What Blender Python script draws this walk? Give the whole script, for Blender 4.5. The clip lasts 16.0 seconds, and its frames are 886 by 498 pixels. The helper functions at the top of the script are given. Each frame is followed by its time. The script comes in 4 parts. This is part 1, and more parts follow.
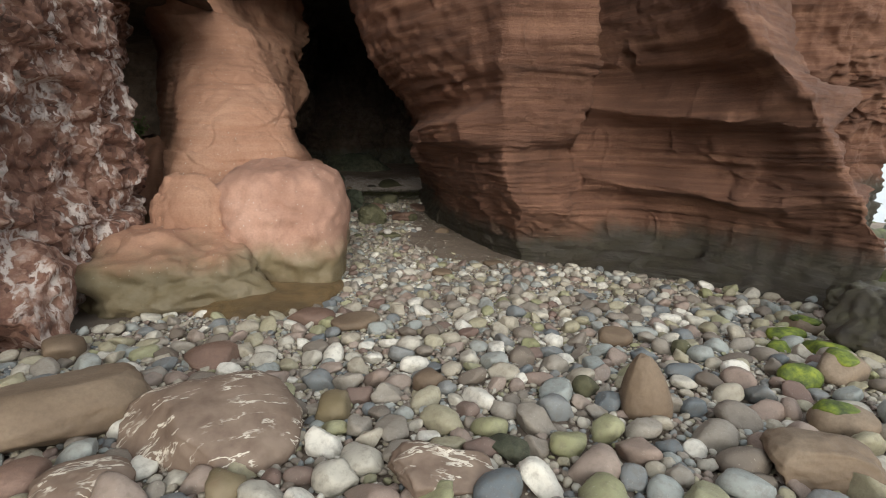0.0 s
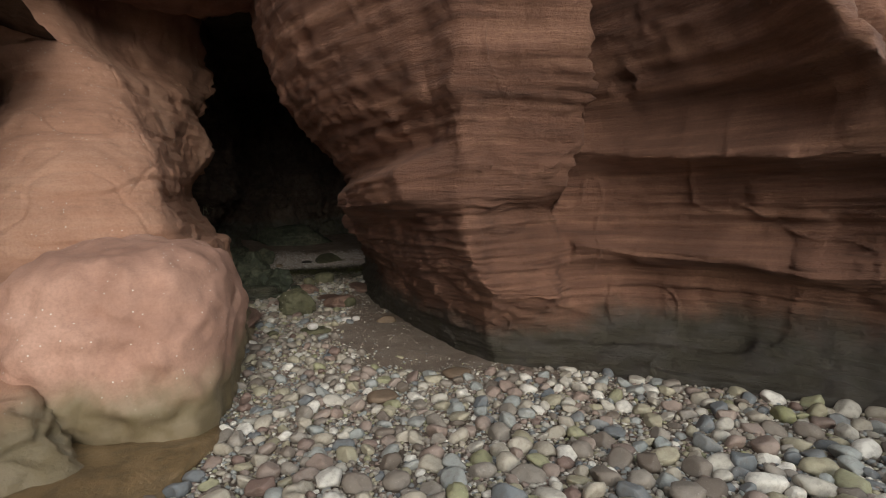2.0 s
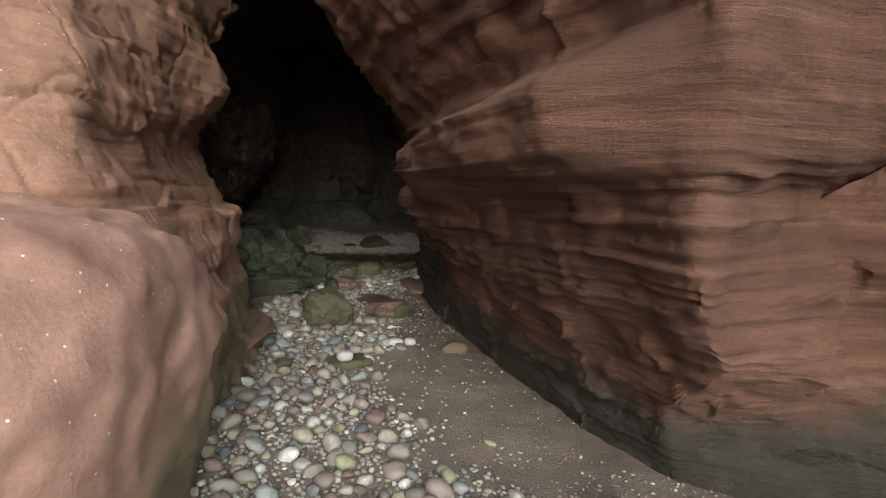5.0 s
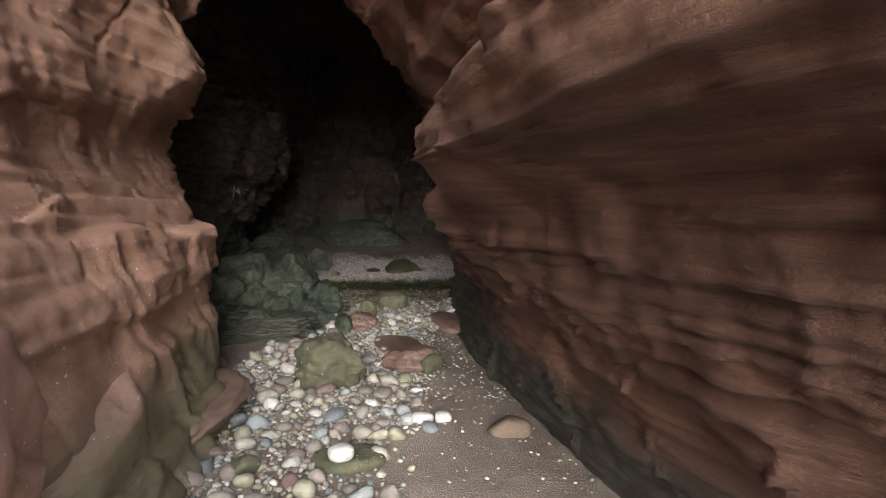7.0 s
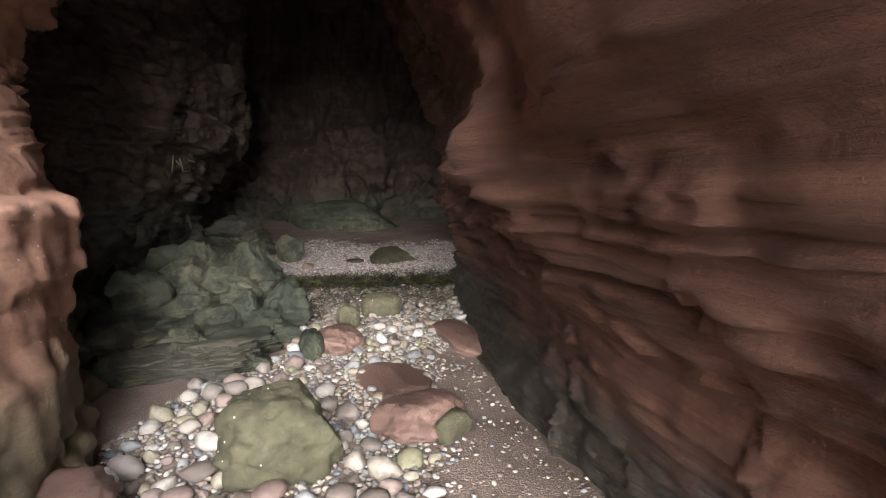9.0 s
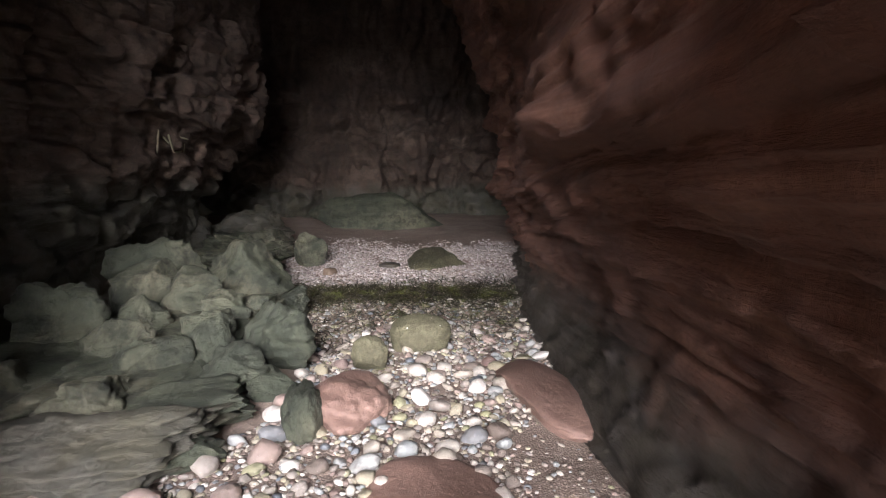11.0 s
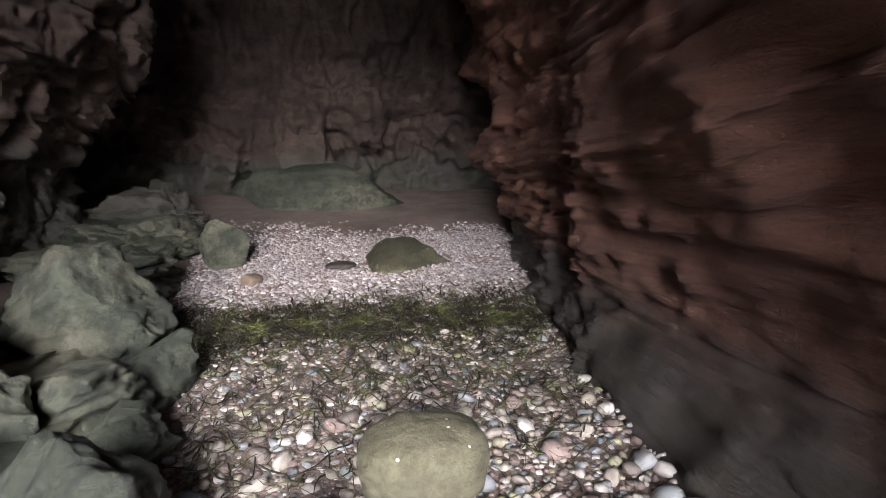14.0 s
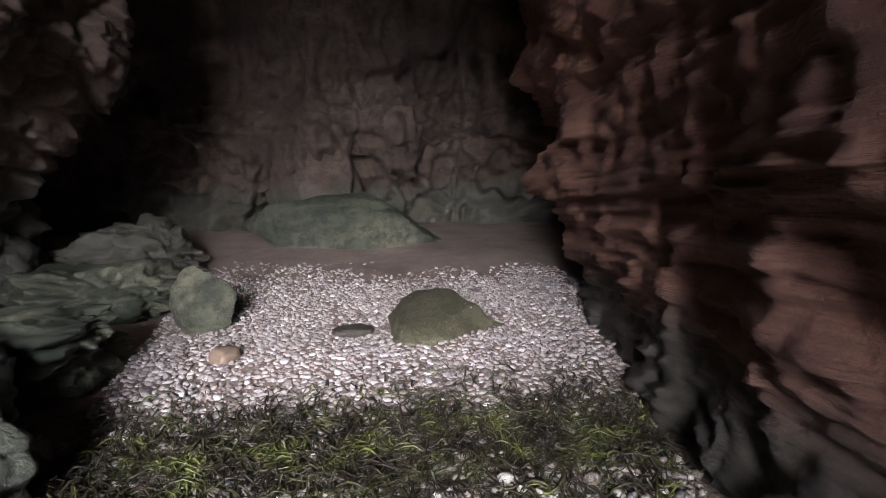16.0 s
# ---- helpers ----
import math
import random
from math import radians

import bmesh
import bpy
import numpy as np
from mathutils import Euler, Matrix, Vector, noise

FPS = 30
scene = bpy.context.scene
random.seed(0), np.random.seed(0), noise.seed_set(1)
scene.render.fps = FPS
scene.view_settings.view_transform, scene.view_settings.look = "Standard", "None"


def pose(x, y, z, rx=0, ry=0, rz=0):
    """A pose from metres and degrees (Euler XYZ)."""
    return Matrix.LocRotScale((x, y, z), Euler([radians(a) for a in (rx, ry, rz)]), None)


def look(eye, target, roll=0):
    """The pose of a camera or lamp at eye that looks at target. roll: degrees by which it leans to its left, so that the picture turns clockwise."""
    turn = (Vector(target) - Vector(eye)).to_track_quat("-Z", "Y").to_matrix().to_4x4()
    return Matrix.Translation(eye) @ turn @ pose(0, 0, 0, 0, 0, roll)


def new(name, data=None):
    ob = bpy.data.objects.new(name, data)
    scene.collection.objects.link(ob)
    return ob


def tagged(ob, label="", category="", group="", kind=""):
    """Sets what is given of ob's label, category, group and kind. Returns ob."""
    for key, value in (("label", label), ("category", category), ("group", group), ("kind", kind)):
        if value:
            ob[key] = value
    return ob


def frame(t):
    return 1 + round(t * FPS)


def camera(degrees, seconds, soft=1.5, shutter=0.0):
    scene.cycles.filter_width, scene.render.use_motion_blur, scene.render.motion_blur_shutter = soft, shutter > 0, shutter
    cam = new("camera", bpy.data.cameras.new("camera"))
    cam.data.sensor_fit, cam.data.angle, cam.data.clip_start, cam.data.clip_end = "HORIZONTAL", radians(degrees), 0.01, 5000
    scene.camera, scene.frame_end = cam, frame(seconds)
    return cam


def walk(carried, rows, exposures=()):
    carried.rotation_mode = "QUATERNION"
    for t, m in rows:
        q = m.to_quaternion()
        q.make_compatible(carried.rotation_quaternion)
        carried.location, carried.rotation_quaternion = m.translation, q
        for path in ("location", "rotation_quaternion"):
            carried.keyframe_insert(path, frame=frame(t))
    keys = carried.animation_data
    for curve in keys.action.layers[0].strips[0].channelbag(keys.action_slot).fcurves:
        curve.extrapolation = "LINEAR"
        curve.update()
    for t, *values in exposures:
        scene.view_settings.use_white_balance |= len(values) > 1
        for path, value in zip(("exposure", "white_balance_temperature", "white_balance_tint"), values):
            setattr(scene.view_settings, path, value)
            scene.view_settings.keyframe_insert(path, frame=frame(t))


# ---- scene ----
cam = camera(77.5, 16.0, 1.0)
METRES, EYE, TILT, LEAN, TURN = 16.9, 1.5, 0.0, 0.0, -14.7
ROWS = [
    (0.0, 0.0, 0.0, 0.0, 0.24, -11.95, -1.13),
    (0.5, -0.0003, 0.0502, -0.0058, -4.77, -12.84, 3.09),
    (1.0, 0.0051, 0.0898, -0.0019, -11.83, -13.46, 2.05),
    (1.5, 0.0082, 0.1258, -0.0026, -11.46, -10.61, 1.3),
    (2.0, 0.0107, 0.1622, -0.0076, -4.85, -5.0, 0.91),
    (2.5, 0.0136, 0.1924, -0.0081, -2.02, -3.39, -0.51),
    (3.0, 0.004, 0.2209, -0.0073, -1.09, -6.61, -2.2),
    (3.5, -0.0005, 0.2492, -0.0115, 2.91, -9.43, 0.02),
    (4.0, -0.0031, 0.286, -0.0124, 1.31, -9.3, -1.69),
    (6.5, -0.0215, 0.449, -0.0257, 0.26, -2.62, -2.58),
    (7.0, -0.0194, 0.4786, -0.0268, 3.66, -4.68, -1.14),
    (7.5, -0.0259, 0.5111, -0.0319, 4.13, -4.78, -2.16),
    (8.0, -0.0323, 0.5472, -0.0345, 3.82, -3.17, -2.43),
    (8.5, -0.0343, 0.5797, -0.0341, 5.25, -4.51, 0.71),
    (9.0, -0.0439, 0.6153, -0.0379, 1.85, -6.3, -0.61),
    (9.5, -0.0484, 0.6487, -0.0418, 5.29, -2.51, 1.08),
    (12.0, -0.0729, 0.7972, -0.0545, 6.76, -8.15, -2.24),
    (12.5, -0.0834, 0.8196, -0.0514, 8.94, -6.98, -5.11),
    (13.0, -0.0885, 0.8409, -0.0538, 11.53, -2.96, -1.12),
    (13.5, -0.0909, 0.8624, -0.053, 6.29, -4.97, -0.2),
    (14.0, -0.094, 0.8869, -0.0562, 0.58, -8.9, -0.12),
    (14.5, -0.0941, 0.9086, -0.0575, -1.48, -8.02, -0.33),
    (15.0, -0.0947, 0.9327, -0.0563, 0.62, -6.69, 0.96),
    (15.5, -0.1007, 0.9582, -0.0563, 0.97, -7.82, 1.88),
    (16.0, -0.1002, 0.9825, -0.0576, 4.56, -5.76, 0.28),
]
EXPOSURES = [(0.0, -0.1, 6350, 6), (0.5, -0.2, 6400, 7), (2.5, -0.3, 6400, 8), (4.0, 0.0, 6250, 6), (6.5, 1.05, 5850, 8), (7.0, 1.25, 5900, 10), (9.5, 2.2, 5950, 18), (12.0, 2.65, 5700, 21), (14.0, 2.9, 5650, 21), (16.0, 3.05, 5550, 21)]
walk(cam, [(t, pose(0, 0, EYE, TILT, LEAN, TURN) @ pose(METRES * x, METRES * y, METRES * z, 90 + pitch, roll, yaw)) for t, x, y, z, yaw, pitch, roll in ROWS], EXPOSURES)


# ---- light: an overcast sky ----
world = bpy.data.worlds.new("sky")
scene.world = world
world.use_nodes = True
wn, wl = world.node_tree.nodes, world.node_tree.links
sky = wn.new("ShaderNodeTexSky")
sky.sky_type, sky.sun_disc = "NISHITA", False
sky.sun_elevation, sky.sun_rotation = radians(18), radians(188)
sky.air_density, sky.dust_density, sky.ozone_density = 1.0, 6.0, 1.0
pale = wn.new("ShaderNodeMixRGB")
pale.inputs[0].default_value = 0.75
pale.inputs[2].default_value = (11.0, 11.3, 11.6, 1)
wl.new(sky.outputs[0], pale.inputs[1])
wl.new(pale.outputs[0], wn["Background"].inputs[0])
wn["Background"].inputs[1].default_value = 0.145
sun = new("sun", bpy.data.lights.new("sun", "SUN"))
sun.data.energy, sun.data.angle, sun.data.color = 2.5, radians(34), (1.0, 0.96, 0.9)
sun.matrix_world = look((0, 0, 16), (6.8, 48.5, 0))


# ---- numeric helpers ----
def lattice(ix, iy, iz, seed):
    h = (ix * 374761393 + iy * 668265263 + iz * 2147483647 + seed * 1274126177) & 0xFFFFFFFF
    h = ((h ^ (h >> 13)) * 1274126177) & 0xFFFFFFFF
    h = ((h ^ (h >> 16)) * 2246822519) & 0xFFFFFFFF
    return ((h ^ (h >> 15)) & 0xFFFF) / 32767.5 - 1.0


def vnoise(p, scale=1.0, seed=0):
    """Smooth value noise in -1..1 at points p (n, 3); scale may be three numbers."""
    q = np.asarray(p, dtype=np.float64) * np.asarray(scale, dtype=np.float64) + 1000.0
    i = np.floor(q).astype(np.int64)
    f = q - i
    f = f * f * f * (f * (f * 6 - 15) + 10)
    out = 0.0
    for dx in (0, 1):
        wx = f[:, 0] if dx else 1 - f[:, 0]
        for dy in (0, 1):
            wy = f[:, 1] if dy else 1 - f[:, 1]
            for dz in (0, 1):
                wz = f[:, 2] if dz else 1 - f[:, 2]
                out = out + wx * wy * wz * lattice(i[:, 0] + dx, i[:, 1] + dy, i[:, 2] + dz, seed)
    return out


def fbm(p, scale=1.0, octaves=4, seed=0, gain=0.5):
    s, a, out = np.asarray(scale, dtype=np.float64), 1.0, 0.0
    for k in range(octaves):
        out = out + a * vnoise(p, s, seed + 17 * k)
        s, a = s * 2.03, a * gain
    return out


def smooth(a, b, v):
    t = np.clip((v - a) / (b - a), 0, 1)
    return t * t * (3 - 2 * t)


def catmull(points, n):
    """n samples along a Catmull-Rom curve through the points (m, ...)."""
    pts = np.asarray(points, dtype=np.float64)
    m = len(pts)
    u = np.linspace(0, m - 1, n)
    i = np.minimum(u.astype(int), m - 2)
    f = (u - i).reshape(-1, *([1] * (pts.ndim - 1)))
    p0, p1, p2, p3 = pts[np.maximum(i - 1, 0)], pts[i], pts[i + 1], pts[np.minimum(i + 2, m - 1)]
    return 0.5 * (2 * p1 + (p2 - p0) * f + (2 * p0 - 5 * p1 + 4 * p2 - p3) * f ** 2 + (3 * p1 - p0 - 3 * p2 + p3) * f ** 3)


def mesh_from(name, verts, faces, material, smooth_faces=True):
    me = bpy.data.meshes.new(name)
    me.from_pydata(np.asarray(verts).tolist(), [], np.asarray(faces).tolist() if not isinstance(faces, list) else faces)
    if smooth_faces:
        me.polygons.foreach_set("use_smooth", np.ones(len(me.polygons), dtype=bool))
    me.materials.append(material)
    me.update()
    return me


def grid_faces(nu, nv):
    a = (np.arange(nu - 1)[:, None] * nv + np.arange(nv - 1)[None, :]).ravel()
    return np.stack([a, a + nv, a + nv + 1, a + 1], 1)


def normals_of(p):
    """Unit normals of a grid (nu, nv, 3)."""
    n = np.cross(np.gradient(p, axis=0), np.gradient(p, axis=1))
    return n / (np.linalg.norm(n, axis=2, keepdims=True) + 1e-9)


# ---- materials ----
def node_material(name):
    m = bpy.data.materials.new(name)
    m.use_nodes = True
    return m, m.node_tree.nodes, m.node_tree.links, m.node_tree.nodes["Principled BSDF"]


def ramp(nodes, stops):
    r = nodes.new("ShaderNodeValToRGB")
    e = r.color_ramp.elements
    while len(e) < len(stops):
        e.new(0.5)
    for k, (pos, col) in enumerate(stops):
        e[k].position, e[k].color = pos, (*col, 1)
    return r


def noise_node(nodes, links, coord, scale, detail=6, rough=0.6, stretch=None):
    n = nodes.new("ShaderNodeTexNoise")
    n.inputs["Scale"].default_value, n.inputs["Detail"].default_value, n.inputs["Roughness"].default_value = scale, detail, rough
    if stretch:
        mp = nodes.new("ShaderNodeMapping")
        mp.inputs["Scale"].default_value = stretch
        links.new(coord, mp.inputs[0])
        coord = mp.outputs[0]
    links.new(coord, n.inputs["Vector"])
    return n.outputs["Fac"]


def mix(nodes, links, fac, a, b, mode="MIX"):
    n = nodes.new("ShaderNodeMixRGB")
    n.blend_type = mode
    for k, v in ((0, fac), (1, a), (2, b)):
        if isinstance(v, (int, float)):
            n.inputs[k].default_value = v
        elif isinstance(v, tuple):
            n.inputs[k].default_value = (*v, 1)
        else:
            links.new(v, n.inputs[k])
    return n.outputs[0]


def maths(nodes, links, op, a, b=0.0, clamp=False):
    n = nodes.new("ShaderNodeMath")
    n.operation, n.use_clamp = op, clamp
    for k, v in ((0, a), (1, b)):
        if isinstance(v, (int, float)):
            n.inputs[k].default_value = v
        else:
            links.new(v, n.inputs[k])
    return n.outputs[0]


def span(nodes, links, v, a, b):
    n = nodes.new("ShaderNodeMapRange")
    n.interpolation_type = "SMOOTHSTEP"
    n.inputs["From Min"].default_value, n.inputs["From Max"].default_value = a, b
    links.new(v, n.inputs["Value"])
    return n.outputs[0]


def bump(nodes, links, bsdf, height, strength, distance):
    b = nodes.new("ShaderNodeBump")
    b.inputs["Strength"].default_value, b.inputs["Distance"].default_value = strength, distance
    links.new(height, b.inputs["Height"])
    links.new(b.outputs[0], bsdf.inputs["Normal"])


def sandstone(name, dark, mid, light, strata=1.0, tide=0.0, tide_top=0.0, olive=(0.046, 0.044, 0.028), grain=0.012, rough=0.85, specks=0.0, mottle=0.0):
    """Bedded sandstone; below tide_top (metres) a band of algae and wet rock by the amount tide."""
    m, nodes, links, bsdf = node_material(name)
    pos = nodes.new("ShaderNodeNewGeometry").outputs["Position"]
    big = noise_node(nodes, links, pos, 0.9, 5)
    beds = noise_node(nodes, links, pos, 1.0, 7, 0.65, (0.35, 0.35, 9.0))
    fine = noise_node(nodes, links, pos, 38, 5, 0.7)
    v = maths(nodes, links, "ADD", maths(nodes, links, "MULTIPLY", beds, 0.6 * strata), maths(nodes, links, "MULTIPLY", big, 1.0 - 0.6 * strata))
    col = ramp(nodes, [(0.36, dark), (0.5, mid), (0.63, light)])
    links.new(v, col.inputs[0])
    c = mix(nodes, links, maths(nodes, links, "MULTIPLY", span(nodes, links, fine, 0.35, 0.7), 0.35), col.outputs[0], tuple(k * 0.55 for k in mid))
    stain = span(nodes, links, noise_node(nodes, links, pos, 2.3, 6, 0.7), 0.55, 0.72)
    c = mix(nodes, links, maths(nodes, links, "MULTIPLY", stain, 0.35), c, tuple(k * 0.6 for k in dark))
    if mottle:
        patch = span(nodes, links, noise_node(nodes, links, pos, 5.5, 8, 0.7), 0.44, 0.62)
        c = mix(nodes, links, maths(nodes, links, "MULTIPLY", patch, mottle), c, tuple(k * 0.5 for k in dark))
    if specks:
        vor = nodes.new("ShaderNodeTexVoronoi")
        vor.inputs["Scale"].default_value = 16
        links.new(pos, vor.inputs["Vector"])
        dot = maths(nodes, links, "MULTIPLY", maths(nodes, links, "LESS_THAN", vor.outputs["Distance"], 0.1), maths(nodes, links, "GREATER_THAN", noise_node(nodes, links, pos, 1.7, 3), 0.62 - 0.1 * specks))
        c = mix(nodes, links, dot, c, (0.7, 0.66, 0.58))
    if tide:
        z = nodes.new("ShaderNodeSeparateXYZ")
        links.new(pos, z.inputs[0])
        edge = maths(nodes, links, "ADD", z.outputs[2], maths(nodes, links, "MULTIPLY", maths(nodes, links, "SUBTRACT", noise_node(nodes, links, pos, 1.4, 5), 0.5), 0.7))
        edge = maths(nodes, links, "SUBTRACT", edge, maths(nodes, links, "MULTIPLY", maths(nodes, links, "MAXIMUM", maths(nodes, links, "SUBTRACT", z.outputs[0], 4.0), 0.0), 0.13))
        wet = maths(nodes, links, "SUBTRACT", 1.0, span(nodes, links, edge, tide_top - 0.22, tide_top + 0.22))
        low = mix(nodes, links, span(nodes, links, noise_node(nodes, links, pos, 3.1, 5), 0.4, 0.65), olive, tuple(k * 1.5 for k in olive[:2]) + (olive[2] * 1.9,))
        c = mix(nodes, links, maths(nodes, links, "MULTIPLY", wet, tide), c, low)
        links.new(maths(nodes, links, "SUBTRACT", rough, maths(nodes, links, "MULTIPLY", wet, 0.25)), bsdf.inputs["Roughness"])
    else:
        bsdf.inputs["Roughness"].default_value = rough
    links.new(c, bsdf.inputs["Base Color"])
    h = maths(nodes, links, "ADD", maths(nodes, links, "MULTIPLY", noise_node(nodes, links, pos, 1.0, 6, 0.7, (4.0, 4.0, 45.0)), strata), noise_node(nodes, links, pos, 24, 8, 0.72))
    bump(nodes, links, bsdf, h, 0.85, grain * 1.6)
    return m


red_rock = sandstone("red_sandstone", (0.095, 0.044, 0.028), (0.18, 0.086, 0.054), (0.3, 0.157, 0.1), 1.0, 0.94, -0.2, (0.04, 0.038, 0.025), grain=0.028)
pale_rock = sandstone("worn_red_sandstone", (0.27, 0.14, 0.09), (0.37, 0.2, 0.13), (0.45, 0.265, 0.18), 0.45, 0.85, -0.05, (0.11, 0.1, 0.05), specks=1.0)
boulder_rock = sandstone("smooth_pink_sandstone", (0.32, 0.175, 0.125), (0.42, 0.24, 0.175), (0.5, 0.3, 0.225), 0.25, 0.85, -0.1, (0.13, 0.115, 0.055), 0.006, specks=1.2)
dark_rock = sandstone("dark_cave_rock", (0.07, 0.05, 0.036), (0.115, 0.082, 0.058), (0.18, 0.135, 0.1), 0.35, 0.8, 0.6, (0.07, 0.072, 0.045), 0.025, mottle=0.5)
green_rock = sandstone("grey_green_rock", (0.045, 0.054, 0.034), (0.09, 0.1, 0.063), (0.19, 0.182, 0.118), 0.2, 0.0, 0.0, grain=0.025, rough=0.62, mottle=0.75)
algae_rock = sandstone("olive_algae_rock", (0.07, 0.067, 0.034), (0.115, 0.11, 0.06), (0.19, 0.178, 0.105), 0.15, 0.0, 0.0, grain=0.016, rough=0.75, specks=1.0, mottle=0.45)
red_floor = sandstone("wet_red_bedrock", (0.15, 0.092, 0.068), (0.22, 0.138, 0.105), (0.31, 0.205, 0.16), 0.2, 0.0, 0.0, grain=0.01, rough=0.55)
ochre_floor = sandstone("wet_ochre_bedrock", (0.11, 0.075, 0.035), (0.19, 0.125, 0.058), (0.28, 0.19, 0.1), 0.1, 0.0, 0.0, grain=0.012, rough=0.4, mottle=0.5)
brown_stone = sandstone("brown_beach_stone", (0.13, 0.09, 0.06), (0.19, 0.135, 0.09), (0.25, 0.19, 0.135), 0.1, 0.0, 0.0, grain=0.005, rough=0.7)


def vector_noise(nodes, links, coord, scale):
    n = nodes.new("ShaderNodeTexNoise")
    n.inputs["Scale"].default_value, n.inputs["Detail"].default_value = scale, 4
    links.new(coord, n.inputs["Vector"])
    return n.outputs["Color"]


def breccia_material():
    m, nodes, links, bsdf = node_material("red_breccia")
    pos = nodes.new("ShaderNodeNewGeometry").outputs["Position"]
    chips = nodes.new("ShaderNodeTexVoronoi")
    chips.inputs["Scale"].default_value = 14
    links.new(mix(nodes, links, 0.16, pos, vector_noise(nodes, links, pos, 5.0)), chips.inputs["Vector"])
    tone = nodes.new("ShaderNodeSeparateColor")
    links.new(chips.outputs["Color"], tone.inputs[0])
    both = maths(nodes, links, "ADD", maths(nodes, links, "MULTIPLY", tone.outputs[0], 0.22), maths(nodes, links, "MULTIPLY", noise_node(nodes, links, pos, 2.2, 9, 0.75), 0.9))
    col = ramp(nodes, [(0.4, (0.08, 0.04, 0.03)), (0.54, (0.2, 0.1, 0.07)), (0.64, (0.3, 0.17, 0.125)), (0.76, (0.5, 0.38, 0.33))])
    links.new(both, col.inputs[0])
    vein = maths(nodes, links, "ABSOLUTE", maths(nodes, links, "SUBTRACT", noise_node(nodes, links, pos, 0.9, 7, 0.65, (1.6, 1.6, 0.6)), 0.5))
    fac = maths(nodes, links, "MULTIPLY", maths(nodes, links, "SUBTRACT", 1.0, span(nodes, links, vein, 0.008, 0.035)), span(nodes, links, noise_node(nodes, links, pos, 2.1, 4), 0.42, 0.56))
    links.new(mix(nodes, links, fac, col.outputs[0], (0.62, 0.54, 0.5)), bsdf.inputs["Base Color"])
    bsdf.inputs["Roughness"].default_value = 0.85
    bump(nodes, links, bsdf, maths(nodes, links, "ADD", noise_node(nodes, links, pos, 12, 10, 0.75), maths(nodes, links, "MULTIPLY", chips.outputs["Distance"], -0.5)), 0.9, 0.05)
    return m


breccia = breccia_material()


def veined_material():
    m, nodes, links, bsdf = node_material("veined_brown_stone")
    pos = nodes.new("ShaderNodeTexCoord").outputs["Object"]
    col = ramp(nodes, [(0.35, (0.14, 0.095, 0.07)), (0.65, (0.23, 0.17, 0.13))])
    links.new(noise_node(nodes, links, pos, 5, 7), col.inputs[0])
    vein = maths(nodes, links, "ABSOLUTE", maths(nodes, links, "SUBTRACT", noise_node(nodes, links, pos, 2.6, 5, 0.6, (0.8, 2.6, 1.0)), 0.5))
    fac = maths(nodes, links, "SUBTRACT", 1.0, span(nodes, links, vein, 0.006, 0.022))
    keep = span(nodes, links, noise_node(nodes, links, pos, 3.0, 4), 0.38, 0.52)
    links.new(mix(nodes, links, maths(nodes, links, "MULTIPLY", fac, keep), col.outputs[0], (0.58, 0.53, 0.45)), bsdf.inputs["Base Color"])
    bsdf.inputs["Roughness"].default_value = 0.7
    bump(nodes, links, bsdf, noise_node(nodes, links, pos, 14, 8, 0.7), 0.5, 0.01)
    return m


veined = veined_material()


def pebble_material(name, per_island, tones, rough=0.6):
    m, nodes, links, bsdf = node_material(name)
    pos = nodes.new("ShaderNodeNewGeometry")
    rnd = pos.outputs["Random Per Island"] if per_island else nodes.new("ShaderNodeObjectInfo").outputs["Random"]
    col = ramp(nodes, tones)
    col.color_ramp.interpolation = "CONSTANT"
    links.new(rnd, col.inputs[0])
    p = pos.outputs["Position"]
    second = maths(nodes, links, "FRACT", maths(nodes, links, "MULTIPLY", rnd, 37.7))
    c = mix(nodes, links, maths(nodes, links, "MULTIPLY", second, 0.25), col.outputs[0], (0.52, 0.48, 0.42))
    c = mix(nodes, links, maths(nodes, links, "MULTIPLY", span(nodes, links, noise_node(nodes, links, p, 21, 7, 0.7), 0.42, 0.72), 0.45), c, (0.14, 0.11, 0.085))
    pale = span(nodes, links, noise_node(nodes, links, p, 70, 5, 0.75), 0.6, 0.7)
    c = mix(nodes, links, maths(nodes, links, "MULTIPLY", pale, 0.5), c, (0.6, 0.57, 0.5))
    links.new(c, bsdf.inputs["Base Color"])
    bsdf.inputs["Roughness"].default_value = rough
    bump(nodes, links, bsdf, noise_node(nodes, links, p, 48, 7, 0.75), 0.8, 0.009)
    return m


PEBBLE_TONES = [(0.0, (0.38, 0.34, 0.27)), (0.14, (0.15, 0.12, 0.095)), (0.26, (0.29, 0.315, 0.305)), (0.36, (0.48, 0.45, 0.385)), (0.48, (0.27, 0.2, 0.165)), (0.58, (0.13, 0.15, 0.165)),
                (0.66, (0.33, 0.30, 0.20)), (0.76, (0.25, 0.22, 0.185)), (0.85, (0.7, 0.67, 0.6)), (0.92, (0.17, 0.11, 0.09)), (0.96, (0.27, 0.27, 0.14))]
pebble_skin = pebble_material("mixed_pebbles", True, PEBBLE_TONES)
cobble_skin = pebble_material("mixed_cobbles", False, PEBBLE_TONES)
SHELL_TONES = [(0.0, (0.38, 0.33, 0.30)), (0.2, (0.29, 0.245, 0.22)), (0.4, (0.45, 0.41, 0.39)), (0.6, (0.33, 0.29, 0.26)), (0.75, (0.2, 0.16, 0.145)), (0.92, (0.6, 0.58, 0.56))]
